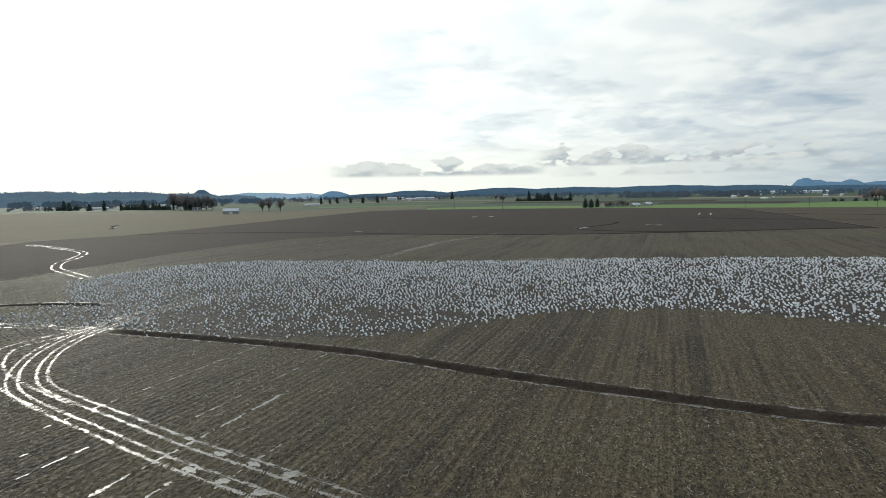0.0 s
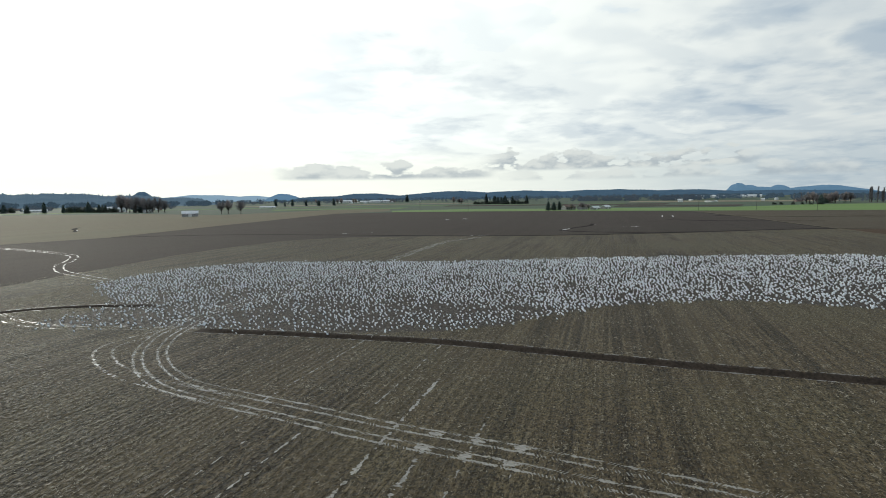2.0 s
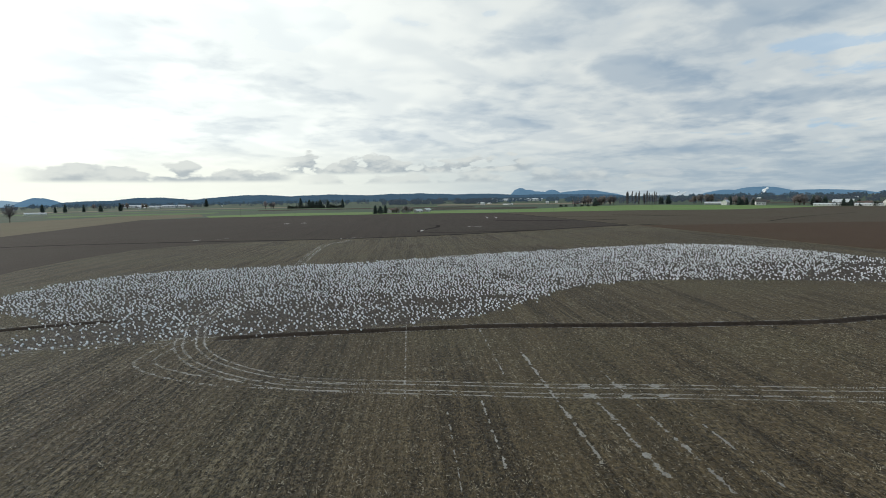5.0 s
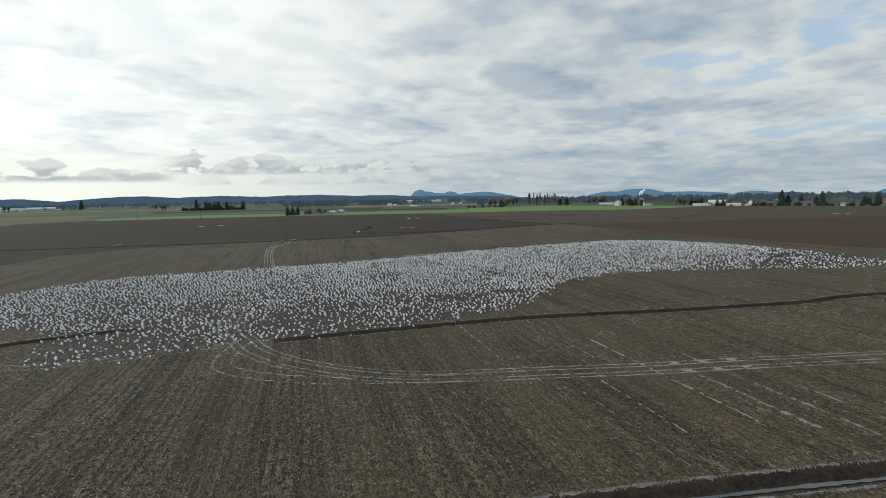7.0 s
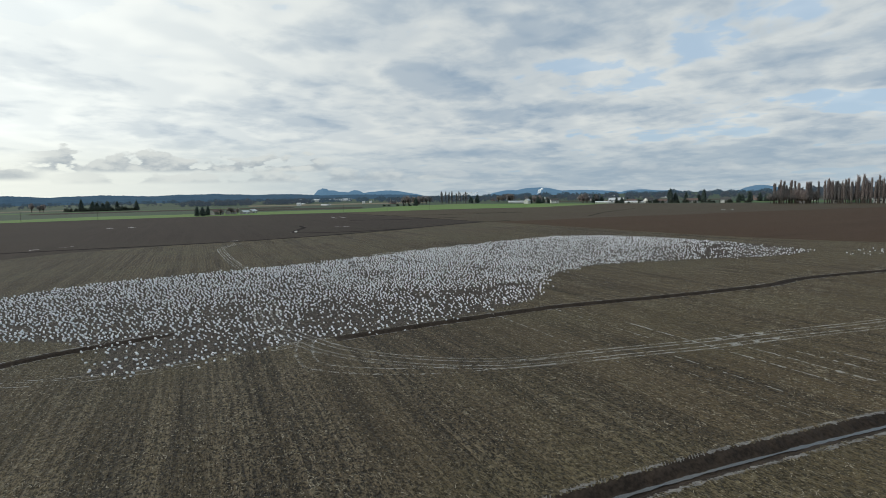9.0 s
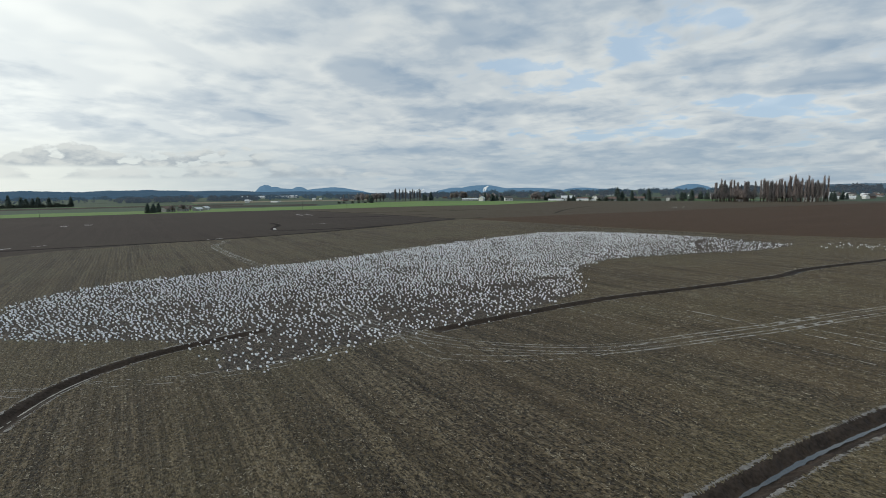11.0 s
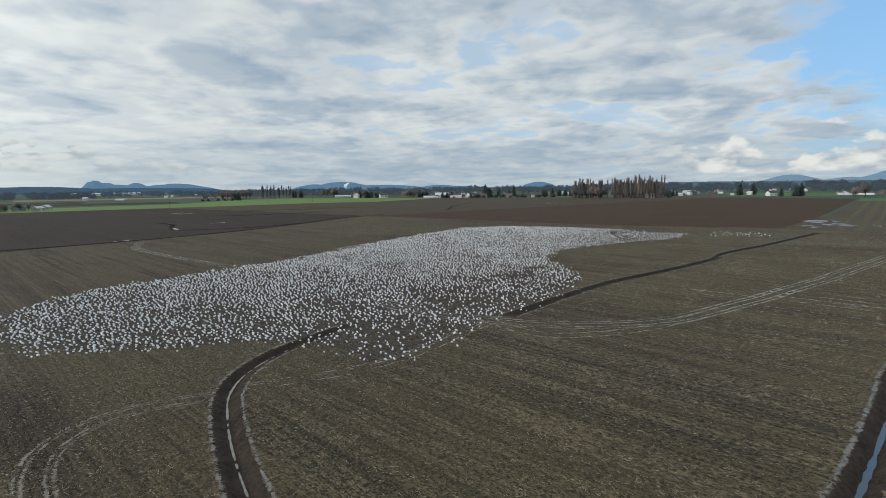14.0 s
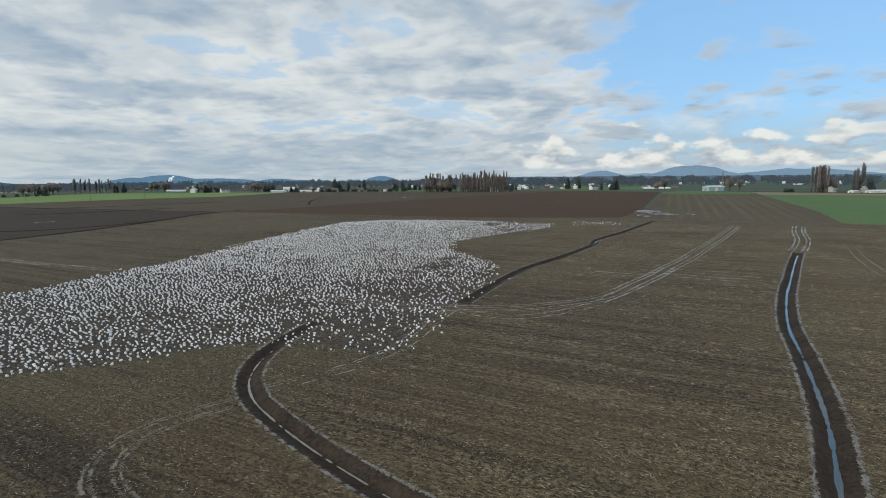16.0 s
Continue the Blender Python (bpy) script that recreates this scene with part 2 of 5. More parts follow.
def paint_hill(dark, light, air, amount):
    """Far wooded land seen through kilometres of air: a backdrop whose haze is put in as a faint glow of its own."""
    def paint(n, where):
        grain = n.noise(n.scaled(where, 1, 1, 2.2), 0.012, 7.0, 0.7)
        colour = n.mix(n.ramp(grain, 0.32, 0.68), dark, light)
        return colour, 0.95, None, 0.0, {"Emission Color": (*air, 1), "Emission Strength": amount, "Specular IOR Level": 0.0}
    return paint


def paint_boards(dark, light, pitch):
    def paint(n, where):
        spot = n.add("ShaderNodeSeparateXYZ", Vector=where)
        seam = n.math("ABSOLUTE", n.math("SINE", n.math("MULTIPLY", n.math("ADD", spot.outputs["X"], spot.outputs["Y"]), math.pi / pitch)))
        wear = n.noise(where, 0.6, 5.0, 0.6)
        colour = n.mix(n.ramp(wear, 0.35, 0.7), dark, light)
        return colour, 0.6, seam, 0.02, {}
    return paint


STUBBLE = material("stubble_soil", paint_stubble)
WET_MUD = material("ditch_mud", paint_plain((0.021, 0.0155, 0.0118), (0.055, 0.0405, 0.0305), 3.5, 0.8, 0.03, Specular_IOR_Level=0.12))
# near-black colour paints in the shade of a deep cut
DRAIN_SHADE = material("black_drain_mud", paint_plain((0.006, 0.005, 0.004), (0.020, 0.016, 0.013), 0.8, 0.9, 0.05, Specular_IOR_Level=0.05))
SILT = material("wet_silt", paint_plain((0.15, 0.138, 0.118), (0.32, 0.30, 0.262), 5.0, 0.32, 0.02, Specular_IOR_Level=0.45))
RIM_SILT = material("drying_silt", paint_plain((0.095, 0.086, 0.076), (0.235, 0.218, 0.198), 4.0, 0.45, 0.02, Specular_IOR_Level=0.35))
DAMP = material("damp_rutted_soil", paint_plain((0.090, 0.076, 0.060), (0.19, 0.162, 0.128), 2.5, 0.36, 0.02, Specular_IOR_Level=0.5))
WATER = material("ditch_water", paint_plain((0.03, 0.035, 0.035), (0.05, 0.052, 0.05), 0.7, 0.05, 0.004, Specular_IOR_Level=0.9))
STRAW = material("maize_straw", paint_pieces((0.15, 0.128, 0.090), (0.46, 0.41, 0.31), 3.0))
# the lumps' white is tinted slightly blue in place of skylight
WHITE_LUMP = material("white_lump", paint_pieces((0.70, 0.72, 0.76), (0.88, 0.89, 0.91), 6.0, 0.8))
PLOUGH_GREY = material("ploughed_grey_soil", paint_plough((0.030, 0.0225, 0.0190), (0.070, 0.0535, 0.0445), 64.2, (0.052, 0.043, 0.035), 0.10))
PLOUGH_BROWN = material("ploughed_brown_soil", paint_plough((0.048, 0.0285, 0.0170), (0.098, 0.0600, 0.0365), 158.0, (0.070, 0.046, 0.029)))
PLOUGH_PALE = material("ploughed_pale_soil", paint_plough((0.056, 0.044, 0.031), (0.112, 0.089, 0.062), 158.0, (0.080, 0.069, 0.047)))
TAN_FIELD = material("tan_stubble_field", paint_plough((0.115, 0.098, 0.066), (0.185, 0.155, 0.104), 70.0, (0.135, 0.125, 0.080)))
PALE_STRIP = material("pale_dry_grass", paint_grass((0.16, 0.13, 0.085), (0.26, 0.21, 0.14), (0.20, 0.18, 0.11)))
GRASS_BRIGHT = material("young_crop_grass", paint_grass((0.085, 0.155, 0.035), (0.150, 0.250, 0.065), (0.150, 0.205, 0.068)))
GRASS_DEEP = material("winter_wheat_green", paint_grass((0.052, 0.106, 0.030), (0.092, 0.168, 0.048), (0.096, 0.140, 0.050)))
GRASS_DULL = material("meadow_grass", paint_grass((0.034, 0.060, 0.036), (0.062, 0.094, 0.056), (0.066, 0.074, 0.054)))
MOWN = material("mown_field_stripes", paint_grass((0.056, 0.040, 0.024), (0.092, 0.067, 0.040), (0.084, 0.066, 0.037)))
SWATH = material("pale_cut_rows", paint_plough((0.100, 0.086, 0.050), (0.145, 0.124, 0.075), 158.0, (0.102, 0.090, 0.052)))

# ---- helpers for shapes ----
from mathutils.geometry import tessellate_polygon

rng = np.random.default_rng(7)


def mesh_of(name, verts, faces, mats, index=None, smooth=False):
    me = bpy.data.meshes.new(name)
    me.from_pydata([tuple(map(float, v)) for v in verts], [], [tuple(map(int, f)) for f in faces])
    for m in mats if isinstance(mats, (list, tuple)) else [mats]:
        me.materials.append(m)
    if index is not None:
        me.polygons.foreach_set("material_index", np.asarray(index, np.int32))
    if smooth:
        me.polygons.foreach_set("use_smooth", np.ones(len(me.polygons), bool))
    me.update()
    return me


def fast_mesh(name, verts, tris, mat, smooth=False):
    """A mesh of triangles from two arrays."""
    verts, tris = np.asarray(verts, np.float32).reshape(-1, 3), np.asarray(tris, np.int32).reshape(-1, 3)
    me = bpy.data.meshes.new(name)
    me.vertices.add(len(verts))
    me.vertices.foreach_set("co", verts.ravel())
    me.loops.add(tris.size)
    me.loops.foreach_set("vertex_index", tris.ravel())
    me.polygons.add(len(tris))
    me.polygons.foreach_set("loop_start", np.arange(0, tris.size, 3, dtype=np.int32))
    if smooth:
        me.polygons.foreach_set("use_smooth", np.ones(len(tris), bool))
    me.materials.append(mat)
    me.update(calc_edges=True)
    return me


def part(name, data, parent, label=""):
    ob = new(name, data)
    ob.parent = parent
    return tagged(ob, label)


def spline(points, step=0.5):
    """A smooth line (Catmull-Rom) through points of the plan, as even steps."""
    p = np.array(points, float)
    p = np.vstack([2 * p[0] - p[1], p, 2 * p[-1] - p[-2]])
    out = []
    for a, b, c, d in zip(p, p[1:], p[2:], p[3:]):
        u = np.linspace(0, 1, max(int(np.linalg.norm(c - b) / step), 1), endpoint=False)[:, None]
        out.append(0.5 * (2 * b + (c - a) * u + (2 * a - 5 * b + 4 * c - d) * u**2 + (3 * b - a - 3 * c + d) * u**3))
    return np.vstack(out + [p[-2:-1]])


def sideways(line):
    """The unit normals (to the left) along a line of the plan."""
    g = np.gradient(line, axis=0)
    g /= np.linalg.norm(g, axis=1)[:, None] + 1e-9
    return np.stack([-g[:, 1], g[:, 0]], 1)


def inside(poly, pts):
    p, hit = np.asarray(poly, float), np.zeros(len(pts), bool)
    for (x0, y0), (x1, y1) in zip(p, np.roll(p, -1, 0)):
        cross = (y0 > pts[:, 1]) != (y1 > pts[:, 1])
        hit ^= cross & (pts[:, 0] < (x1 - x0) * (pts[:, 1] - y0) / (y1 - y0 + 1e-12) + x0)
    return hit


def wobble(v, size, seed=0.0):
    return noise.noise(Vector((v[0] * size + seed, v[1] * size - seed, seed * 0.37)))


# ---- ground with its ditches ----
# the part of the stubble that is strewn and trampled
SPREAD = [(-51, 106), (-50, 117), (-46, 126), (-41, 134), (-32, 138.5), (-20, 140.5), (-9, 137), (8, 134), (24, 129.5), (54, 126.5), (68, 126), (88, 123.5), (104, 122), (120, 117.5), (131, 114.5), (143, 99), (142, 76), (133, 52), (124, 39), (119, 29), (112, 29), (95, 37), (83, 48.5), (71, 58), (60, 65), (52, 67), (38, 65.8), (28, 62), (19.5, 57.2), (12, 55.8), (3, 56.5), (-7, 59.8), (-16, 63.2), (-25, 65.6), (-33, 68), (-40, 68.8), (-44, 71.8), (-44.5, 74), (-41, 77.5), (-39.5, 82), (-41, 89), (-44, 94), (-47, 99)]

DITCHES = [
    # plan of the centre line, half width at the top, depth, whether each end runs out
    ([(-29.5, 82.3), (-34.8, 83.4), (-39.2, 84.2), (-43.4, 84.4), (-47.5, 83.9), (-50.8, 82.9), (-54.3, 81.0), (-57.8, 78.1), (-60.8, 75.3), (-63.8, 72.2), (-66.3, 69.4), (-68.0, 67.4), (-73.5, 60), (-79, 51)], 0.98, 0.36),
    ([(-19.4, 63.9), (-15.4, 62.4), (-9.0, 60.0), (-2.0, 57.3), (8.4, 52.9), (12.0, 51.2), (18.0, 47.7), (23.2, 44.4), (32.8, 38.5), (41.2, 33.9), (45.5, 31.5), (51.0, 28.9), (57.0, 27.2), (62.8, 24.9), (69.0, 21.4), (75.5, 17.5), (84.0, 12.0), (103, 1.4), (130, -13.6)], 0.98, 0.36),
    ([(34.0, -15.2), (17, -4.4), (-0.7, 6.5), (-9.5, 12.0), (-15.8, 15.7), (-20.0, 18.1), (-26.0, 21.4), (-32.5, 24.7), (-38.0, 27.1), (-43.4, 29.5), (-52.8, 33.9), (-58.9, 37.0), (-66.7, 41.4), (-76, 46.5), (-86, 52)], 1.02, 0.40),
]
CENTRES = [spline(pts, 0.25) for pts, _, _ in DITCHES]


def ditch_height(pts):
    """Height of the ground at points of the plan, and whether they lie in a ditch's bare mud."""
    z, mud = np.zeros(len(pts)), np.zeros(len(pts), bool)
    for (_, half, deep), line in zip(DITCHES, CENTRES):
        for s in range(0, len(pts), 4000):
            block = pts[s : s + 4000]
            far = np.linalg.norm(block[:, None] - line[None], axis=2)
            near, d = far.argmin(1), far.min(1)
            ends = np.clip(np.minimum(near, len(line) - 1 - near) * 0.25 / 3.0, 0.0, 1.0)
            ragged = np.array([wobble(p, 1.1, 3.0) * 0.22 + wobble(p, 0.23, 9.0) * 0.18 for p in block])
            top = half + ragged
            fall = np.clip((top - d) / 0.80, 0, 1)
            fall = fall * fall * (3 - 2 * fall)
            bank = 0.06 * np.exp(-(((d - top - 0.35) / 0.3) ** 2))
            z[s : s + 4000] += -deep * ends * fall + bank * ends
            mud[s : s + 4000] |= (d < top + 0.22) & (ends > 0.05)
    return z, mud


def build_ground():
    x0, x1, y0, y1, cell, fine = -140, 240, -120, 300, 2.0, 0.2
    verts, faces, kind, seen = [], [], [], {}

    def spot(x, y):
        key = (round(x * 10), round(y * 10))
        if key not in seen:
            seen[key] = len(verts)
            verts.append((x, y))
        return seen[key]

    lines = np.vstack(CENTRES)
    blocks = {(int((x - x0) // cell) + i, int((y - y0) // cell) + j) for x, y in lines[::4] for i in (-1, 0, 1) for j in (-1, 0, 1)}
    nx, ny = int((x1 - x0) / cell), int((y1 - y0) / cell)
    for i in range(nx):
        for j in range(ny):
            ax, ay = x0 + i * cell, y0 + j * cell
            k, size = (int(cell / fine), fine) if (i, j) in blocks else (1, cell)
            for a in range(k):
                for b in range(k):
                    px, py = ax + a * size, ay + b * size
                    faces.append((spot(px, py), spot(px + size, py), spot(px + size, py + size), spot(px, py + size)))
                    kind.append(k > 1)
    flat = np.array(verts)
    kind = np.array(kind)
    dense = np.zeros(len(flat), bool)
    quads = np.array(faces)
    dense[quads[kind].ravel()] = True
    z, mud = np.zeros(len(flat)), np.zeros(len(flat), bool)
    z[dense], mud[dense] = ditch_height(flat[dense])
    index = (mud[quads].sum(1) >= 3).astype(int)
    xyz = np.column_stack([flat, z])
    # the plain goes on to the horizon
    far, base = 4850, len(xyz)
    ring = [(-far, -far), (far, -far), (far, far), (-far, far)]
    inner = [(x0, y0), (x1, y0), (x1, y1), (x0, y1)]
    xyz = np.vstack([xyz, [(x, y, 0) for x, y in ring + inner]])
    outer = [(base + i, base + (i + 1) % 4, base + 4 + (i + 1) % 4, base + 4 + i) for i in range(4)]
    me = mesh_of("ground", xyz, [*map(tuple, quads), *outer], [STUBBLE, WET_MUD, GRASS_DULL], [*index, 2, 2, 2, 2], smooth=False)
    # how far each spot is trodden and darkened, fading out over a few metres at the rim
    edge = np.minimum.reduce([np.linalg.norm(flat - a - np.clip(((flat - a) @ (b - a)) / ((b - a) @ (b - a)), 0, 1)[:, None] * (b - a), axis=1) for a, b in zip(np.array(SPREAD, float), np.roll(np.array(SPREAD, float), -1, 0))])
    trod_shade = np.zeros(len(xyz))
    trod_shade[: len(flat)] = np.clip(0.25 + edge * np.where(inside(SPREAD, flat), 1, -1) / 5.0, 0, 1)
    me.attributes.new("trodden", "FLOAT", "POINT").data.foreach_set("value", trod_shade.astype(np.float32))
    tagged(new("ground", me), "flat muddy stubble plain cut by narrow drainage ditches", "ground", kind="structure")


build_ground()


def ribbon(line, widths, z, close=True):
    """Vertices and quads of a flat strip along a line, with its own width at each step."""
    n = sideways(line)
    a, b = line + n * widths[:, None] / 2, line - n * widths[:, None] / 2
    verts = np.column_stack([np.vstack([a, b]), np.full(2 * len(line), z)])
    k = len(line)
    return verts, [(i, k + i, k + i + 1, i + 1) for i in range(k - 1)]


def ditch_water(line, depth, half, start, stop, mat=WATER):
    """The water that stands in the bottom of a ditch, narrowing and breaking off along it."""
    verts, faces = [], []
    piece = []
    for i in range(int(start * 4), min(int(stop * 4), len(line))):
        w = half * (0.85 + 0.7 * wobble(line[i], 0.30, 5.0) + 0.6 * wobble(line[i], 1.1, 2.0) + 0.35 * wobble(line[i], 2.7, 7.0))
        if w > 0.05:
            piece.append((i, w))
        if (w <= 0.05 or i == min(int(stop * 4), len(line)) - 1) and len(piece) > 2:
            seg = line[[k for k, _ in piece]]
            v, f = ribbon(seg, np.array([2 * w for _, w in piece]), -depth + 0.05)
            faces += [tuple(q + len(verts) for q in face) for face in f]
            verts += list(v)
            piece = []
        elif w <= 0.05:
            piece = []
    tagged(new("water", mesh_of("water", verts, faces, mat)), "narrow line of standing water in a muddy ditch", "water", kind="structure")


ditch_water(CENTRES[0], 0.36, 0.085, 11, 60, SILT)
ditch_water(CENTRES[1], 0.36, 0.24, 84, 100)
ditch_water(CENTRES[1], 0.36, 0.07, 10, 83)
ditch_water(CENTRES[2], 0.40, 0.18, 1, 138)


# ---- fields beyond ----
def field(name, outline, mat, z, label, ragged=0.6):
    """A field as a sheet a few centimetres over the plain, with a slightly uneven edge."""
    pts = []
    for a, b in zip(outline, outline[1:] + outline[:1]):
        a, b = np.array(a, float), np.array(b, float)
        steps = max(int(np.linalg.norm(b - a) / 6), 1)
        for k in range(steps):
            p = a + (b - a) * k / steps
            pts.append(p + ragged * np.array([wobble(p, 0.05, 1.0), wobble(p, 0.05, 8.0)]))
    bm = bmesh.new()
    corners = [bm.verts.new((*p, z)) for p in pts]
    for tri in tessellate_polygon([[Vector((*p, 0)) for p in pts]]):
        a, b, c = (pts[i] for i in tri)
        tri = tri if (b - a)[0] * (c - a)[1] > (b - a)[1] * (c - a)[0] else tri[::-1]
        bm.faces.new([corners[i] for i in tri])
    rim = [(*p, z) for p in pts] + [(*p, -0.05) for p in pts]
    k = len(pts)
    top = [bm.verts.new(v) for v in rim]
    for i in range(k):
        bm.faces.new([top[i], top[(i + 1) % k], top[k + (i + 1) % k], top[k + i]])
    bmesh.ops.remove_doubles(bm, verts=bm.verts[:], dist=0.0005)
    me = bpy.data.meshes.new(name)
    bm.to_mesh(me)
    bm.free()
    me.materials.append(mat)
    return tagged(new(name, me), label, "field", kind="structure")


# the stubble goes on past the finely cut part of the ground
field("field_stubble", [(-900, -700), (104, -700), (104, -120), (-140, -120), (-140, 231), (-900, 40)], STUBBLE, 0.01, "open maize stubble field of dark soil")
field("field_grey", [(-112, 263), (-140, 231), (-150, 150), (-118, 96), (-80, 96), (-69, 112), (-62, 136), (-54, 166), (-43, 191), (-28, 216), (0, 226), (42, 219), (88, 208), (137, 206), (172, 208), (213, 203), (229, 245), (272, 353), (312, 465), (262, 508), (191, 546), (130, 574), (38, 602), (-24, 583), (-86, 364)], PLOUGH_GREY, 0.006, "ploughed field of dark grey soil")
field("field_brown", [(213, 203), (196, 162), (181, 125), (168, 95), (158, 66), (152.5, 38), (152, 10), (149, -5), (208, -33), (571, -169), (650, -70), (402, 94), (346, 123), (294, 157), (240, 184)], PLOUGH_BROWN, 0.03, "ploughed field of dark reddish brown soil")
field("field_pale_brown", [(213, 203), (240, 184), (294, 157), (346, 123), (402, 94), (650, -70), (660, 36), (690, 330), (620, 328), (512, 340), (448, 402), (347, 453), (312, 465), (272, 353), (229, 245)], PLOUGH_PALE, 0.035, "harrowed field of paler grey-brown soil")
field("field_green_strip", [(38, 602), (130, 574), (191, 546), (262, 508), (347, 453), (448, 402), (512, 340), (620, 328), (690, 330), (700, 430), (705, 520), (700, 606), (598, 628), (425, 565), (314, 612), (222, 644), (157, 690), (42, 672)], GRASS_BRIGHT, 0.04, "bright green strip of young grass")
field("field_tan", [(-140, 231), (-112, 263), (-86, 364), (-24, 583), (38, 650), (51, 860), (-34, 783), (-98, 686), (-147, 611), (-290, 745), (-461, 757), (-900, 800), (-1200, 400), (-900, 40)], TAN_FIELD, 0.03, "dry tan stubble field with faint rows")
field("field_mown", [(147, -12), (208, -36), (571, -171), (590, -215), (535, -257), (447, -221), (186, -114), (115, -79), (125, -52)], MOWN, 0.03, "mown field with brown and green stripes")
field("field_wheat", [(447, -221), (397, -302), (330, -420), (60, -420), (104, -92), (115, -79), (186, -114)], GRASS_DEEP, 0.04, "deep green field of winter wheat")
field("field_pale_strip", [(535, -257), (447, -221), (397, -302), (330, -420), (360, -420), (440, -330)], PALE_STRIP, 0.035, "strip of pale dry grass")
field("field_far_brown", [(590, -240), (535, -257), (440, -330), (360, -420), (440, -440), (540, -360)], PLOUGH_PALE, 0.045, "brown strip of bare soil by farm buildings")
for i, k in enumerate(np.linspace(0.04, 0.93, 11)):
    w = 0.036 + 0.012 * math.sin(i * 2.3)
    near = [np.array((144, -20.0)) + (np.array((120, -76.0)) - (144, -20.0)) * u for u in (k, k + w)]
    far = [np.array((480, -142.0)) + (np.array((430, -212.0)) - (480, -142.0)) * u for u in (k, k + w)]
    field("swath", [tuple(near[0]), tuple(far[0]), tuple(far[1]), tuple(near[1])], SWATH, 0.05 + 0.002 * i, "pale dry row of cut grass across a mown field", 0.9)
field("field_barn_grass", [(500, -146), (571, -171), (590, -215), (535, -256), (480, -234), (455, -212)], GRASS_DEEP, 0.085, "green grass in front of a metal barn")


def far_ditch(points, wide, label):
    """A far drain: a low bank of dug mud, coloured near black for the shade of its cut."""
    line = spline(points, 1.0)
    w = np.array([wide * (1 + 0.3 * wobble(p, 0.2, 2.0)) for p in line])
    v, f = ribbon(line, w, 0.07)
    n, k = sideways(line), len(line)
    skirt = [(*p, -0.02) for p in np.vstack([line + n * (w[:, None] / 2 + 0.4), line - n * (w[:, None] / 2 + 0.4)])]
    verts = [*v, *skirt]
    faces = f + [(i, i + 1, 2 * k + i + 1, 2 * k + i) for i in range(k - 1)] + [(k + i + 1, k + i, 3 * k + i, 3 * k + i + 1) for i in range(k - 1)]
    tagged(new("ditch", mesh_of("ditch", verts, faces, DRAIN_SHADE)), label, "ditch", kind="structure")


far_ditch([(-112, 264), (-61, 262), (-6, 241), (42, 218), (88, 207), (137, 205), (195, 208), (232, 201)], 2.3, "thin dark drain at the edge of a ploughed field")
far_ditch([(150, 206), (122, 212), (103, 224), (97, 237), (108, 252), (124, 268), (134, 286)], 1.9, "curved dark drain in a ploughed field")
far_ditch([(290, 415), (268, 345), (228, 245), (215, 210)], 1.0, "narrow dark furrow between ploughed fields")
far_ditch([(300, 180), (380, 200), (470, 210)], 1.4, "dark drain across a pale field")
far_ditch([(330, 330), (345, 300), (350, 280)], 1.8, "short dark drain across a pale field")
far_ditch([(196, 313), (213, 290), (223, 282), (262, 262)], 3.5, "thin dark drain across a ploughed field")
far_ditch([(263, 359), (288, 323), (317, 297), (360, 270)], 4.0, "thin dark drain across a ploughed field")
verge_line = spline([(312, 465), (272, 353), (229, 245), (213, 203), (196, 162), (181, 125), (168, 95), (158, 66), (152, 38), (151, 10), (148, -6)], 2.0)
verge = mesh_of("verge", *ribbon(verge_line, np.array([1.1 + 0.6 * wobble(p, 0.1, 3.0) for p in verge_line]), 0.09), TAN_FIELD)
tagged(new("verge", verge), "thin pale grassy verge between ploughed fields", "verge", kind="structure")
# bands of meadow and soil in the middle distance, which show as thin stripes
for i, (r0, r1, a0, a1, mat, say) in enumerate([
    (760, 860, 6, -8, GRASS_DEEP, "green meadow"), (1000, 1060, 20, -30, GRASS_DEEP, "green meadow"), (1250, 1330, 10, -16, PALE_STRIP, "strip of pale dry grass"),
    (760, 860, -30, -41, PLOUGH_GREY, "strip of dark ploughed soil"), (900, 1000, -12, -34, PLOUGH_GREY, "strip of dark ploughed soil"), (1150, 1320, -30, -48, PALE_STRIP, "strip of pale dry grass"),
    (1500, 1900, -20, -52, GRASS_DULL, "wide dull meadow"), (900, 960, 34, 22, GRASS_DEEP, "green meadow"), (760, 840, -78, -88, GRASS_DEEP, "green meadow"),
    (760, 1000, -97, -106, GRASS_DEEP, "green meadow"), (800, 1100, -107, -122, GRASS_DULL, "dull green meadow"), (1000, 1100, -58, -78, PLOUGH_PALE, "strip of bare soil"),
]):
    arc = lambda r, a: (-40 - r * math.sin(radians(a)), 20 + r * math.cos(radians(a)))
    field("far_field", [arc(r0, a0), arc(r0, (a0 + a1) / 2), arc(r0, a1), arc(r1, a1), arc(r1, (a0 + a1) / 2), arc(r1, a0)], mat, 0.10 + 0.01 * i, say + " in the distance", 8.0)


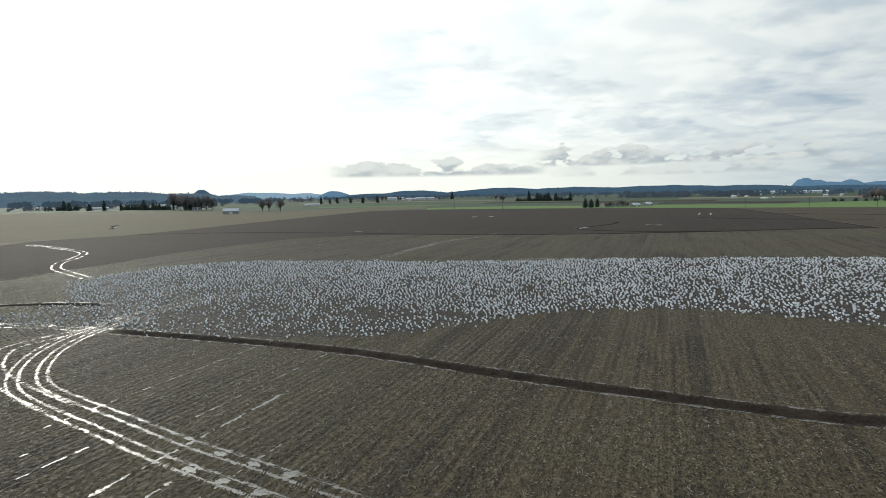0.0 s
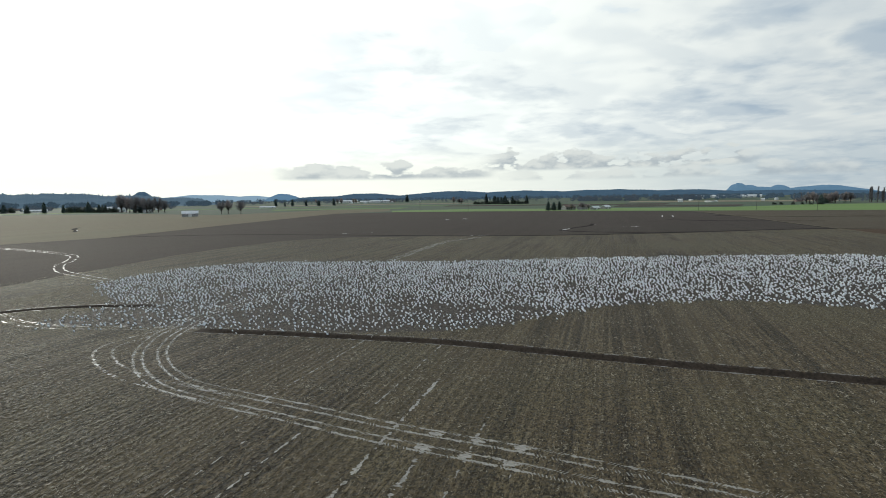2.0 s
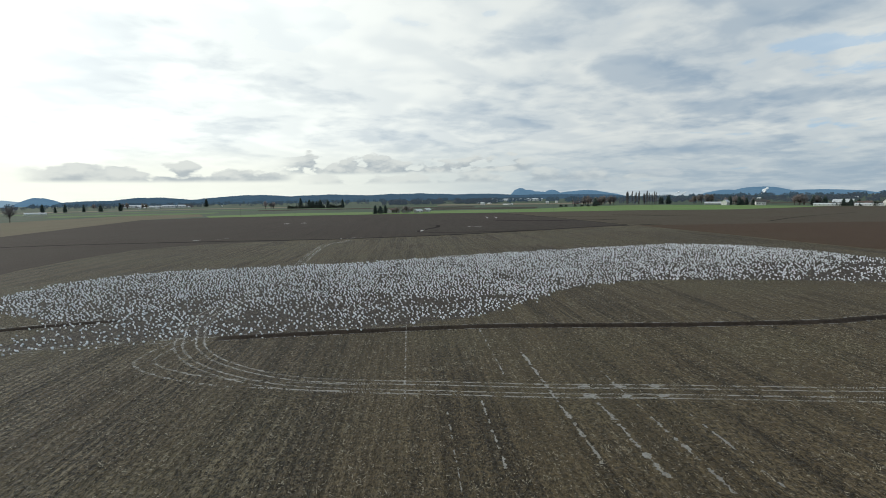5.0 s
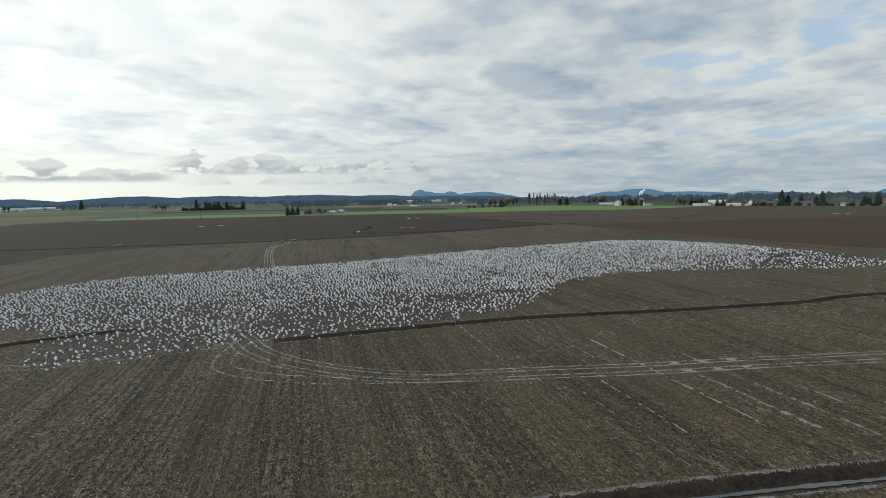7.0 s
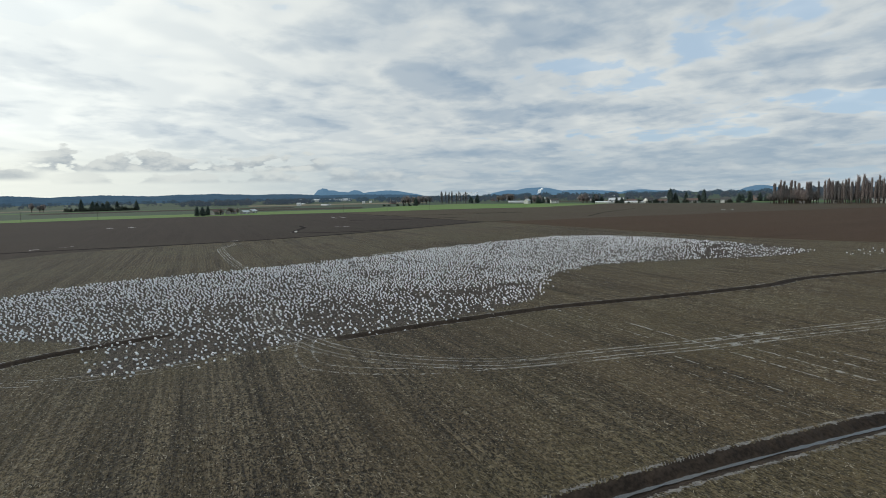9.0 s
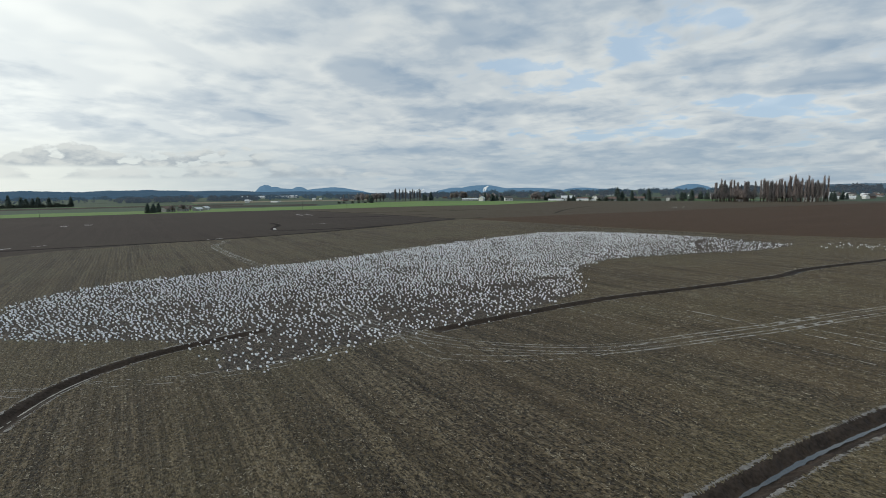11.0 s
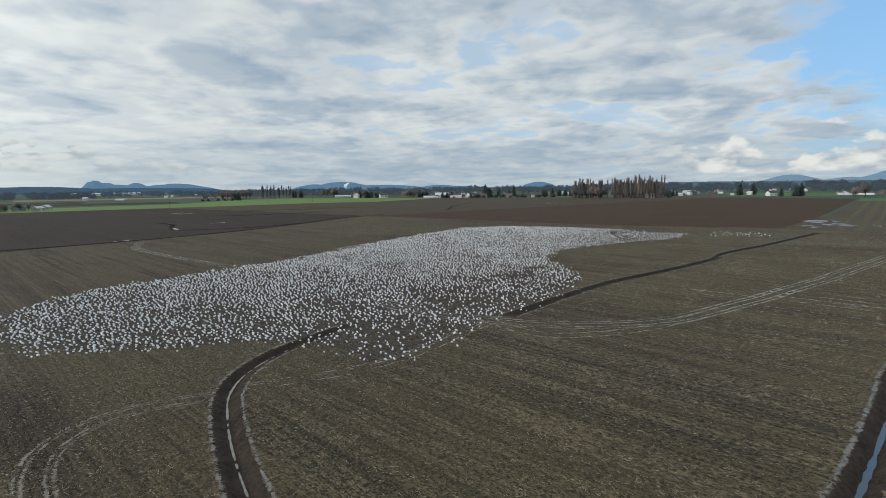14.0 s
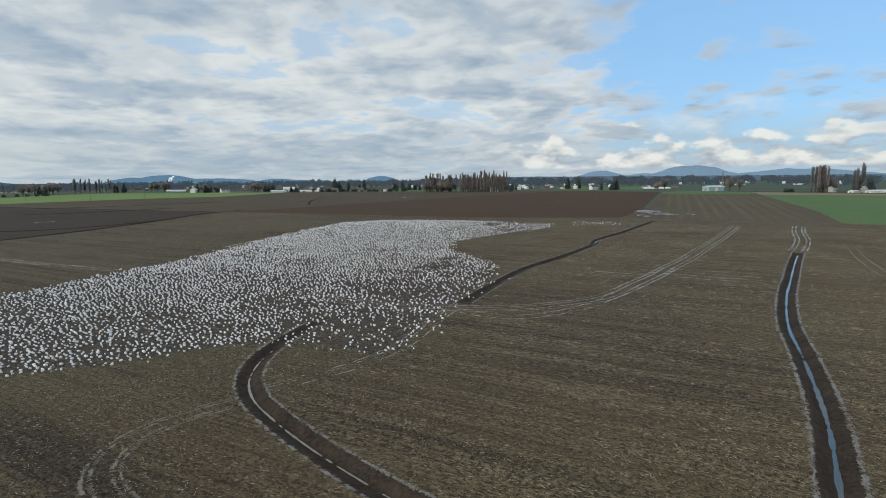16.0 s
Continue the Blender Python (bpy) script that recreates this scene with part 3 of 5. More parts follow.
# ---- hills ----
def hill(name, bumps, reach, depth, mat, label, rough=0.05, trees=0.0):
    """A ridge far off: bumps are (degrees left of +y, degrees high, half width in degrees)."""
    left = max(a + 2.2 * w for a, _, w in bumps)
    right = min(a - 2.2 * w for a, _, w in bumps)
    span = np.arange(left, right, -0.06)
    top = np.zeros(len(span))
    for a, h, w in bumps:
        top = np.maximum(top, h * np.exp(-(np.abs((span - a) / w) ** 2.4)))
    verts, faces, rows = [], [], 7

    def shape_at(a):
        return max(math.exp(-(abs((a - c) / w) ** 2.4)) for c, _, w in bumps)

    for a, h in zip(span, top):
        crest = reach * math.tan(radians(h)) * (1 + rough * 3 * noise.noise(Vector((a * 0.8, 1.7, 0))) + rough * noise.noise(Vector((a * 4.0, 6.1, 0))))
        crest += trees * abs(noise.noise(Vector((a * 16, 3.3, 0)))) + 17 * min(1, shape_at(a) * 4)
        for k in range(rows):
            u = k / (rows - 2)
            r = reach - depth * (1 - min(u, 1)) + (120 if k == rows - 1 else 0)
            z = crest * (min(u, 1) ** 1.3) if k < rows - 1 else -5
            z *= 1 + 0.25 * noise.noise(Vector((a * 1.4, u * 3, reach * 0.01))) * (0 < u < 1)
            verts.append((-40 - r * math.sin(radians(a)), 20 + r * math.cos(radians(a)), z if k else -1))
    for i in range(len(span) - 1):
        for k in range(rows - 1):
            p = i * rows + k
            faces.append((p, p + 1, p + rows + 1, p + rows))
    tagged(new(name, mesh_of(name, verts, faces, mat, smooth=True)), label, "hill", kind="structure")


# bluish base colours and glow put distance haze onto the hills
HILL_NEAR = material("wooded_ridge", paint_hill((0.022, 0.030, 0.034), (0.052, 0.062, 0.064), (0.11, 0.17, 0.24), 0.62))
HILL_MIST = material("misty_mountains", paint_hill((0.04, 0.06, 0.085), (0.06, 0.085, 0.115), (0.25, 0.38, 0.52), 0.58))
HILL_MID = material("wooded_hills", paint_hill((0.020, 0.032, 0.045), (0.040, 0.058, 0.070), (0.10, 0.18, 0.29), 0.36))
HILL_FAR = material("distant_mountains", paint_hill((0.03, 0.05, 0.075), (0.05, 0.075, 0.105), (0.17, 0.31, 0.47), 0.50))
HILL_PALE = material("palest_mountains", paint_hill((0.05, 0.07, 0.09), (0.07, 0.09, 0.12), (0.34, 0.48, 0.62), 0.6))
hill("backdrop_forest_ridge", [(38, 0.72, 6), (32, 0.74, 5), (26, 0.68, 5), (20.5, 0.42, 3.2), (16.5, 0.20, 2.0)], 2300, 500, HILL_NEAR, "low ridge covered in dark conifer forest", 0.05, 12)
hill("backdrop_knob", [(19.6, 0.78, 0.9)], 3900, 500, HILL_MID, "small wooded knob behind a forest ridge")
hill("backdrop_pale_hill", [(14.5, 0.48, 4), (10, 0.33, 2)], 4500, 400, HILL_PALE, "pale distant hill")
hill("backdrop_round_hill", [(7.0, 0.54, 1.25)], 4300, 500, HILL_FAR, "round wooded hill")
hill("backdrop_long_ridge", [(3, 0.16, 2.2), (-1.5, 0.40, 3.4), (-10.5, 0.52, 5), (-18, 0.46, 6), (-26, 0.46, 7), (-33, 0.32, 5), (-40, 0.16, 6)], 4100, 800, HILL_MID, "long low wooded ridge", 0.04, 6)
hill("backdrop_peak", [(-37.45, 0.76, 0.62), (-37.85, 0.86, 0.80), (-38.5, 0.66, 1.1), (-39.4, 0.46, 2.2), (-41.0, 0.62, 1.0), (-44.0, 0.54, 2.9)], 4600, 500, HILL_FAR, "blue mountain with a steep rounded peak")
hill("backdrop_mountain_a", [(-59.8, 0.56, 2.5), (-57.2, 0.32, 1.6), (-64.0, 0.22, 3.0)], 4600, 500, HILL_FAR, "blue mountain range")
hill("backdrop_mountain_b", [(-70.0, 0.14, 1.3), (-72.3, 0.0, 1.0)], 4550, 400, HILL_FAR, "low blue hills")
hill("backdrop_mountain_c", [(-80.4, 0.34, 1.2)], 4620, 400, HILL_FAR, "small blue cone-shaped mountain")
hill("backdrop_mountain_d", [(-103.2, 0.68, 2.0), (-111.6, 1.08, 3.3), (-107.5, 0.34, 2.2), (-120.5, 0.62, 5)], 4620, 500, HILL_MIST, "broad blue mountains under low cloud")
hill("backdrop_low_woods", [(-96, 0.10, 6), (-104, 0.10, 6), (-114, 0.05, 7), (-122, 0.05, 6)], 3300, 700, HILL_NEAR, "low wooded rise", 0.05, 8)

# ---- the white lumps that stand in for geese spread over the stubble ----
def edge_distance(poly, pts):
    p, best = np.asarray(poly, float), np.full(len(pts), 1e9)
    for a, b in zip(p, np.roll(p, -1, 0)):
        u = np.clip(((pts - a) @ (b - a)) / ((b - a) @ (b - a)), 0, 1)
        best = np.minimum(best, np.linalg.norm(pts - a - u[:, None] * (b - a), axis=1))
    return best


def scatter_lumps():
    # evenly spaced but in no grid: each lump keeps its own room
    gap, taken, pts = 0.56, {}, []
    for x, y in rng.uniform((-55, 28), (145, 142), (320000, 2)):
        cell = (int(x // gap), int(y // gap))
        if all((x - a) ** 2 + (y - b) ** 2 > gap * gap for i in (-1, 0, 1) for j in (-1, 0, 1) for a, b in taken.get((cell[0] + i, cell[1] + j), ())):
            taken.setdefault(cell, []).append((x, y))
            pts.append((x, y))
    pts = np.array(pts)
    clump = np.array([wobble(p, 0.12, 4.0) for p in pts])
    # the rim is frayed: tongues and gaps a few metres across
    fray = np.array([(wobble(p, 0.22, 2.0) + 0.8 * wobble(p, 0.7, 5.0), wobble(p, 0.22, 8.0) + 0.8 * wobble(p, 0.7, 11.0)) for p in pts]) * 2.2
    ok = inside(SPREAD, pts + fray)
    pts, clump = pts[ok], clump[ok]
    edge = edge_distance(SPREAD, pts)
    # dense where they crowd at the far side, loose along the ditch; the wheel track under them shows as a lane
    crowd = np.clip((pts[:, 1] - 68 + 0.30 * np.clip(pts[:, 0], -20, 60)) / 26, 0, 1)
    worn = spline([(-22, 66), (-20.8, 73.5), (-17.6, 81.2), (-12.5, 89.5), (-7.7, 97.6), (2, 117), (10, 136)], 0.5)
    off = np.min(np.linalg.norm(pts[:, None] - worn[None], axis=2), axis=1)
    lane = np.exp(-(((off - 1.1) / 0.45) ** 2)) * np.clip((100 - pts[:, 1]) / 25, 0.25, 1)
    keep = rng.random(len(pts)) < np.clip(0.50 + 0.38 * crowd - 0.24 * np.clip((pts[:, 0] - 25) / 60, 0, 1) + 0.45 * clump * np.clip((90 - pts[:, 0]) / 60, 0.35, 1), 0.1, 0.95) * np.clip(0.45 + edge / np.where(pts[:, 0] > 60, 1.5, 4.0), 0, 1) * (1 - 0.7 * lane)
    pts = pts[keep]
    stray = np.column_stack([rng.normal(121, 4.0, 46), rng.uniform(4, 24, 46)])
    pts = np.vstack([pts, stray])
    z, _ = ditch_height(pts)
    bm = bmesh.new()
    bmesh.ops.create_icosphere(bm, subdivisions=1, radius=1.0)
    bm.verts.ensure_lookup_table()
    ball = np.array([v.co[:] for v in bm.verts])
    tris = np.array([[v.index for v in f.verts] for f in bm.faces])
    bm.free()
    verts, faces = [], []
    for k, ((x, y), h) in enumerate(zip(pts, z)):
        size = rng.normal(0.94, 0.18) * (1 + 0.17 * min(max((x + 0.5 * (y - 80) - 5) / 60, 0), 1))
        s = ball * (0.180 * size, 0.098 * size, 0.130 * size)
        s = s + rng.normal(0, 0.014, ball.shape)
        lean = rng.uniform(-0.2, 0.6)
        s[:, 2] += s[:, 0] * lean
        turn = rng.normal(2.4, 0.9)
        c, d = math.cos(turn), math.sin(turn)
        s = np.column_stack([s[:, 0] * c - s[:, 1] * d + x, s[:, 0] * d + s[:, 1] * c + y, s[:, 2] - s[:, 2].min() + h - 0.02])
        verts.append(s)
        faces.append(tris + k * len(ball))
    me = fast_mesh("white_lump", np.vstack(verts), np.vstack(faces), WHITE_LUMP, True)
    tagged(new("white_lump", me), "plain white rounded lumps standing in for geese, dense over the stubble", "lumps", kind="stuff")


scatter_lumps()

# ---- wheel tracks: wet silt in the ruts, solid where water stands, else barred by the tyre lugs ----
along, over = np.array((0.435, 0.900)), np.array((0.900, -0.435))   # along the stubble rows and across them
LANES = [(-21.8, 26, 56, 0.15, 0.45), (-15.4, 14, 26, 0.17, 0.55), (-12.4, 30, 50, 0.14, 0.35), (-9.2, 14, 40, 0.26, 0.62), (-6.0, 12, 26, 0.34, 0.72), (-3.0, 10, 32, 0.25, 0.55), (0.1, 10, 24, 0.18, 0.35), (-18.4, 8, 24, 0.12, 0.4)]


def wheel_track(points, offsets, width, fill, label, seed, lugs=0.75, freq=0.35, ragged=0.5, mat=None, wetter=0.0):
    r = np.random.default_rng(seed)
    step = 0.12
    line, level = spline(points, step), 0.010 + 0.0006 * (seed % 30)
    n = sideways(line)
    verts, faces = [], []

    def lay(v, f):
        v[:, 2] += ditch_height(v[:, :2])[0]
        faces.extend(tuple(q + len(verts) for q in face) for face in f)
        verts.extend(v)

    def rough(p, size, at):
        return noise.noise(Vector((p[0] * size, p[1] * size, at)))

    for side, off in enumerate(offsets):
        at = seed * 1.7 + side * 3.1
        wander = np.array([0.04 * rough(p, 1.1, at) for p in line])
        rut = line + n * (off + wander)[:, None]
        wet = np.array([rough(p, freq, at) + 0.5 * rough(p, freq * 3, at + 5) + 0.3 * rough(p, 3.0, at + 9) for p in rut])
        if wetter:
            for lane, *_ in LANES:
                wet += wetter * np.exp(-(((rut @ over - lane) / 0.9) ** 2))
        level_wet = np.quantile(wet, 1 - fill)
        solid = wet > level_wet
        deep = np.clip((wet - level_wet) / 0.35, 0.0, 1.0) ** 0.5
        left = np.array([np.clip(0.75 + ragged * 1.3 * rough(p, 1.3, at + 2) + ragged * 1.6 * rough(p, 6.5, at + 3), 0.05, 1.8) for p in rut]) * deep
        right = np.array([np.clip(0.75 + ragged * 1.3 * rough(p, 1.3, at + 12) + ragged * 1.6 * rough(p, 6.5, at + 13), 0.05, 1.8) for p in rut]) * deep
        i = 0
        while i < len(rut) - 2:
            if solid[i]:
                stop = i
                while stop < len(rut) and solid[stop]:
                    stop += 1
                if stop - i > 1:
                    k = stop - i
                    p, q = rut[i:stop] + n[i:stop] * (left[i:stop] * width / 2)[:, None], rut[i:stop] - n[i:stop] * (right[i:stop] * width / 2)[:, None]
                    lay(np.column_stack([np.vstack([p, q]), np.full(2 * k, level)]), [(j, k + j, k + j + 1, j + 1) for j in range(k - 1)])
                i = stop
            else:
                i += 1
        if lugs:
            for i in range(0, len(rut) - 2, 2):
                if r.random() < lugs:
                    ahead = (rut[i + 1] - rut[i]) / step
                    lean = n[i] + 0.6 * ahead * (-1) ** side
                    a, b = rut[i] - lean * width * r.uniform(0.35, 0.8), rut[i] + lean * width * r.uniform(0.35, 0.8)
                    thick = ahead * r.uniform(0.018, 0.05)
                    lay(np.array([(*(a - thick), level - 0.003), (*(a + thick), level - 0.003), (*(b + thick * 1.6), level - 0.003), (*(b - thick * 0.5), level - 0.003)]), [(0, 1, 2, 3)])
    tagged(new("wheel_track", mesh_of("wheel_track", verts, faces, mat or SILT)), label, "wheel track", kind="structure")


FOUR = (-1.62, -0.72, 0.72, 1.62)
wheel_track([(104, -34), (86, -23.5), (64, -10.2), (39.5, 5.2), (27, 12.8), (19.5, 17.8), (11.7, 23.2), (3.5, 28.5), (-3.5, 33.6), (-9.4, 37.8), (-15.1, 42.4), (-18.9, 47.9), (-21.5, 54.4), (-22.4, 60.9), (-21.9, 66.2), (-20.8, 73.5), (-17.6, 81.2), (-12.5, 89.5)], FOUR, 0.27, 0.45, "curving tractor track of wet silt across stubble", 1, 0.9, 0.8, 0.9, wetter=0.9)
wheel_track([(104, -34), (86, -23.5), (64, -10.2), (39.5, 5.2), (27, 12.8), (15.5, 20.5)], FOUR, 0.32, 0.20, "wet stretches of silt in a tractor track", 12, 0.0, 0.45, 0.9)
wheel_track([(-12.5, 89.5), (-7.7, 97.6), (2, 117), (10, 136)], (-1.1, 0.9), 0.26, 0.25, "faint muddy wheel track under white lumps", 8, 0.5, 0.9, 0.9)
wheel_track([(-9.4, 37.2), (-14.9, 41.3), (-21.2, 46.6), (-25.2, 51.9), (-27.1, 56.6), (-26.6, 59.4), (-24.6, 62.7), (-21.5, 66.5)], (-0.9, 0.9), 0.30, 0.4, "tractor track turning in wet silt", 2, 0.6, 0.8, 0.9)
wheel_track([(-19.4, 64.2), (-28.6, 67.3), (-38.2, 69.8), (-45.2, 73.5), (-49.4, 77.6), (-52.2, 80.4)], (-0.95, -0.4, 0.9), 0.22, 0.45, "wet wheel track beside a ditch", 3, 0.3, 0.7, 0.8)
wheel_track([(-55.2, 82.2), (-58, 85.2), (-62, 87.0), (-66, 86.2), (-69.2, 83.3), (-72.5, 78.3), (-79, 69)], (-1.05, -0.6, 0.6, 1.05), 0.24, 0.55, "curved wheel track in damp soil", 4, 0.8, 0.9, 0.9, mat=DAMP)
wheel_track([(-128, 212), (-113, 200), (-99, 188), (-86, 174), (-79.5, 158), (-77, 148), (-70, 134.5), (-61, 124.5), (-51, 114.5)], (-1.0, 1.0), 0.42, 0.68, "winding wet wheel track", 5, 0.4)
wheel_track([(50, 207), (43, 200), (34, 190.5), (21.5, 164), (10, 136)], (-1.1, -0.4, 0.5, 1.1), 0.3, 0.4, "wheel track leading over the stubble", 6)
wheel_track([(104, -57), (99.5, -53.8), (80, -42.5), (61, -32.3), (46, -23), (37, -16.8)], (-1.9, -0.9, 0.8, 1.7), 0.42, 0.55, "pale wet wheel track leading to a ditch", 7)
wheel_track([(2, -12), (24.5, -23.1), (43.7, -33.9)], (-0.9, 0.9), 0.22, 0.4, "faint wheel track", 9, mat=DAMP)
for k, off in ((0, 0.80), (1, 0.80), (2, 0.84)):
    wheel_track([tuple(p) for p in CENTRES[k][::24]], (-off - 0.46, off + 0.46), (0.30, 0.27, 0.33)[k], (0.74, 0.62, 0.82)[k], "broken wet tyre track along a ditch", 20 + k, (0.6, 0.35, 0.7)[k], 1.2, 0.8, mat=RIM_SILT)
# water standing in the wheelings between the rows
for k, (lane, a, b, w, fill) in enumerate(LANES):
    wheel_track([tuple(over * lane + along * s) for s in np.linspace(a, b, 5)], (0.0,), w * 1.15, min(fill + 0.18, 0.85), "line of small puddles between stubble rows", 40 + k, 0.0, 1.3, 1.0)


def puddle(x, y, length, wide, turn, seed, z=0.055, label="shallow puddle of bright water on bare soil"):
    bm = bmesh.new()
    ring = []
    for i in range(28):
        a = i / 28 * math.tau
        q = 1 + 0.8 * noise.noise(Vector((math.cos(a) * 1.8, math.sin(a) * 1.8, seed)))
        u, v = math.cos(a) * length / 2 * q, math.sin(a) * wide / 2 * q
        ring.append(bm.verts.new((u * math.cos(turn) - v * math.sin(turn), u * math.sin(turn) + v * math.cos(turn), 0)))
    bm.faces.new(ring)
    me = bpy.data.meshes.new("puddle")
    bm.to_mesh(me)
    bm.free()
    me.materials.append(SILT)
    ob = new("puddle", me)
    ob.location = (x, y, z)
    tagged(ob, label, "puddle", kind="structure")


spill = np.random.default_rng(17)
for k, (x, y, l, w, count) in enumerate([(52, 126.8, 9, 2.0, 8), (59, 125.6, 5, 1.5, 4), (-4.5, 250, 8, 5, 5), (6, 252, 8, 3, 4), (72, 386, 16, 10, 6), (96, 240, 1.5, 2, 2), (131, 279, 1.5, 6, 3), (54, 217, 10, 3, 6), (184, -32, 34, 10, 26), (162, -20, 14, 5, 10), (170, -46, 9, 4, 3), (228, 12, 5, 3, 2), (440, 124, 30, 10, 4), (140, 255, 12, 6, 5)]):
    for j in range(count):
        size = 1.0 if count == 1 else spill.uniform(0.10, 0.30)
        puddle(x + spill.uniform(-l, l) * 0.5 * (count > 1), y + spill.uniform(-w, w) * 0.5 * (count > 1), l * size, w * size, 0.4 + spill.normal(0, 0.25), k * 1.3 + j)


# wide shallow pools where the wheelings cross the tractor track
crossed = spline([(39.5, 5.5), (27, 12.8), (19.5, 17.6), (11.7, 23.2), (3.5, 28.3)], 0.12)
for k, lane in enumerate((-9.2, -6.0, -3.0, 0.1)):
    i = int(np.argmin(np.abs(crossed @ over - lane)))
    if 0 < i < len(crossed) - 1:
        ahead = crossed[i + 1] - crossed[i - 1]
        for j, off in enumerate((-1.17, 1.17)):
            x, y = crossed[i] + sideways(crossed)[i] * off
            puddle(x, y, 1.3 - 0.15 * k, 0.62, math.atan2(ahead[1], ahead[0]), 50 + 3.7 * k + j, 0.034)
far_ditch([(-176, 371), (-171, 354), (-163, 340), (-153, 317)], 2.0, "short dark drain in a tan field")
for x, y in ((222, 362), (229, 360)):
    puddle(x, y, 34, 0.9, 1.03, x * 0.1, 0.075, "long narrow strip of bright standing water")
for x, y, l in ((49.5, 129.2, 5.0), (54.0, 128.6, 5.5), (59.5, 127.6, 3.5)):
    puddle(x, y, l, 0.9, -0.12, x, 0.06)
puddle(-160, 335, 9, 1.2, 2.05, 31.0, 0.09, "bright water standing in a short drain")
puddle(101, 243, 16, 1.3, 0.94, 77.0, 0.09, "bright water standing in the bend of a drain")


# ---- maize stalks lying on the soil ----
def scatter_straw():
    # cut stubs stand in short ladders along the rows; broken stalks lie in loose heaps and singly
    pts, turn, long = [], [], []
    heading = radians(ROW_TURN)
    for lane in np.arange(-150, 150) * ROW:
        for start in rng.uniform(-60, 150, 80):
            n = rng.integers(2, 6)
            lean = heading + math.pi / 2 + rng.normal(0, 0.35)
            s = start + np.arange(n) * rng.uniform(0.12, 0.2)
            pts.append(np.outer(lane + rng.normal(0, 0.05, n), over) + np.outer(s, along))
            turn.append(lean + rng.normal(0, 0.15, n))
            long.append(rng.uniform(0.07, 0.17, n))
        for start in rng.uniform(-60, 150, 22):
            n = rng.integers(4, 11)
            pts.append(np.outer(lane + rng.normal(0, 0.2, n), over) + np.outer(start + rng.normal(0, 0.3, n), along))
            turn.append(heading + rng.normal(0, 0.7, n))
            long.append(rng.uniform(0.10, 0.34, n))
        n = 480
        pts.append(np.outer(lane + rng.normal(0, 0.25, n), over) + np.outer(rng.uniform(-60, 150, n), along))
        turn.append(rng.uniform(0, math.pi, n))
        long.append(rng.uniform(0.06, 0.20, n))
    pts, turn, long = np.vstack(pts), np.hstack(turn), np.hstack(long)
    eye = spline([(20, -8), (-25, -8), (-57, 6), (-79, 33), (-96, 63)], 4)
    d = np.min(np.linalg.norm(pts[:, None] - eye[None], axis=2), axis=1)
    dens = np.array([wobble(p, 0.09, 6.0) for p in pts])
    keep = (d < 110) & (rng.random(len(pts)) < np.clip(0.62 + 1.1 * dens, 0.08, 1) * np.clip(1.5 - d / 75, 0.16, 1))
    pts, turn, long = pts[keep], turn[keep], long[keep]
    z, mud = ditch_height(pts)
    pts, z, turn, length = pts[~mud], z[~mud], turn[~mud], long[~mud]
    k = len(pts)
    thick = rng.uniform(0.011, 0.020, k)
    rise = np.abs(rng.normal(0, 0.16, k))
    ax = np.column_stack([np.cos(turn) * np.cos(rise), np.sin(turn) * np.cos(rise), np.sin(rise)])
    sd = np.column_stack([-np.sin(turn), np.cos(turn), np.zeros(k)])
    base = np.column_stack([pts, z + rng.uniform(0.01, 0.05, k)])
    tri = [sd * thick[:, None], -sd * thick[:, None], np.array([[0, 0, 1.5]]) * thick[:, None]]
    verts = np.stack([base + t for t in tri] + [base + ax * length[:, None] + t for t in tri], 1)
    one = np.array([(0, 3, 2), (3, 5, 2), (1, 2, 4), (2, 5, 4), (3, 4, 5), (0, 2, 1)])
    tris = (np.arange(k)[:, None, None] * 6 + one[None]).reshape(-1, 3)
    tagged(new("maize_straw", fast_mesh("maize_straw", verts, tris, STRAW)), "short pale broken maize stalks lying in rows", "straw", kind="stuff")


scatter_straw()


# ---- clods on the rough soil ----
CLOD = material("dry_soil_clods", paint_pieces((0.035, 0.027, 0.016), (0.19, 0.150, 0.092), 3.0, 0.95))


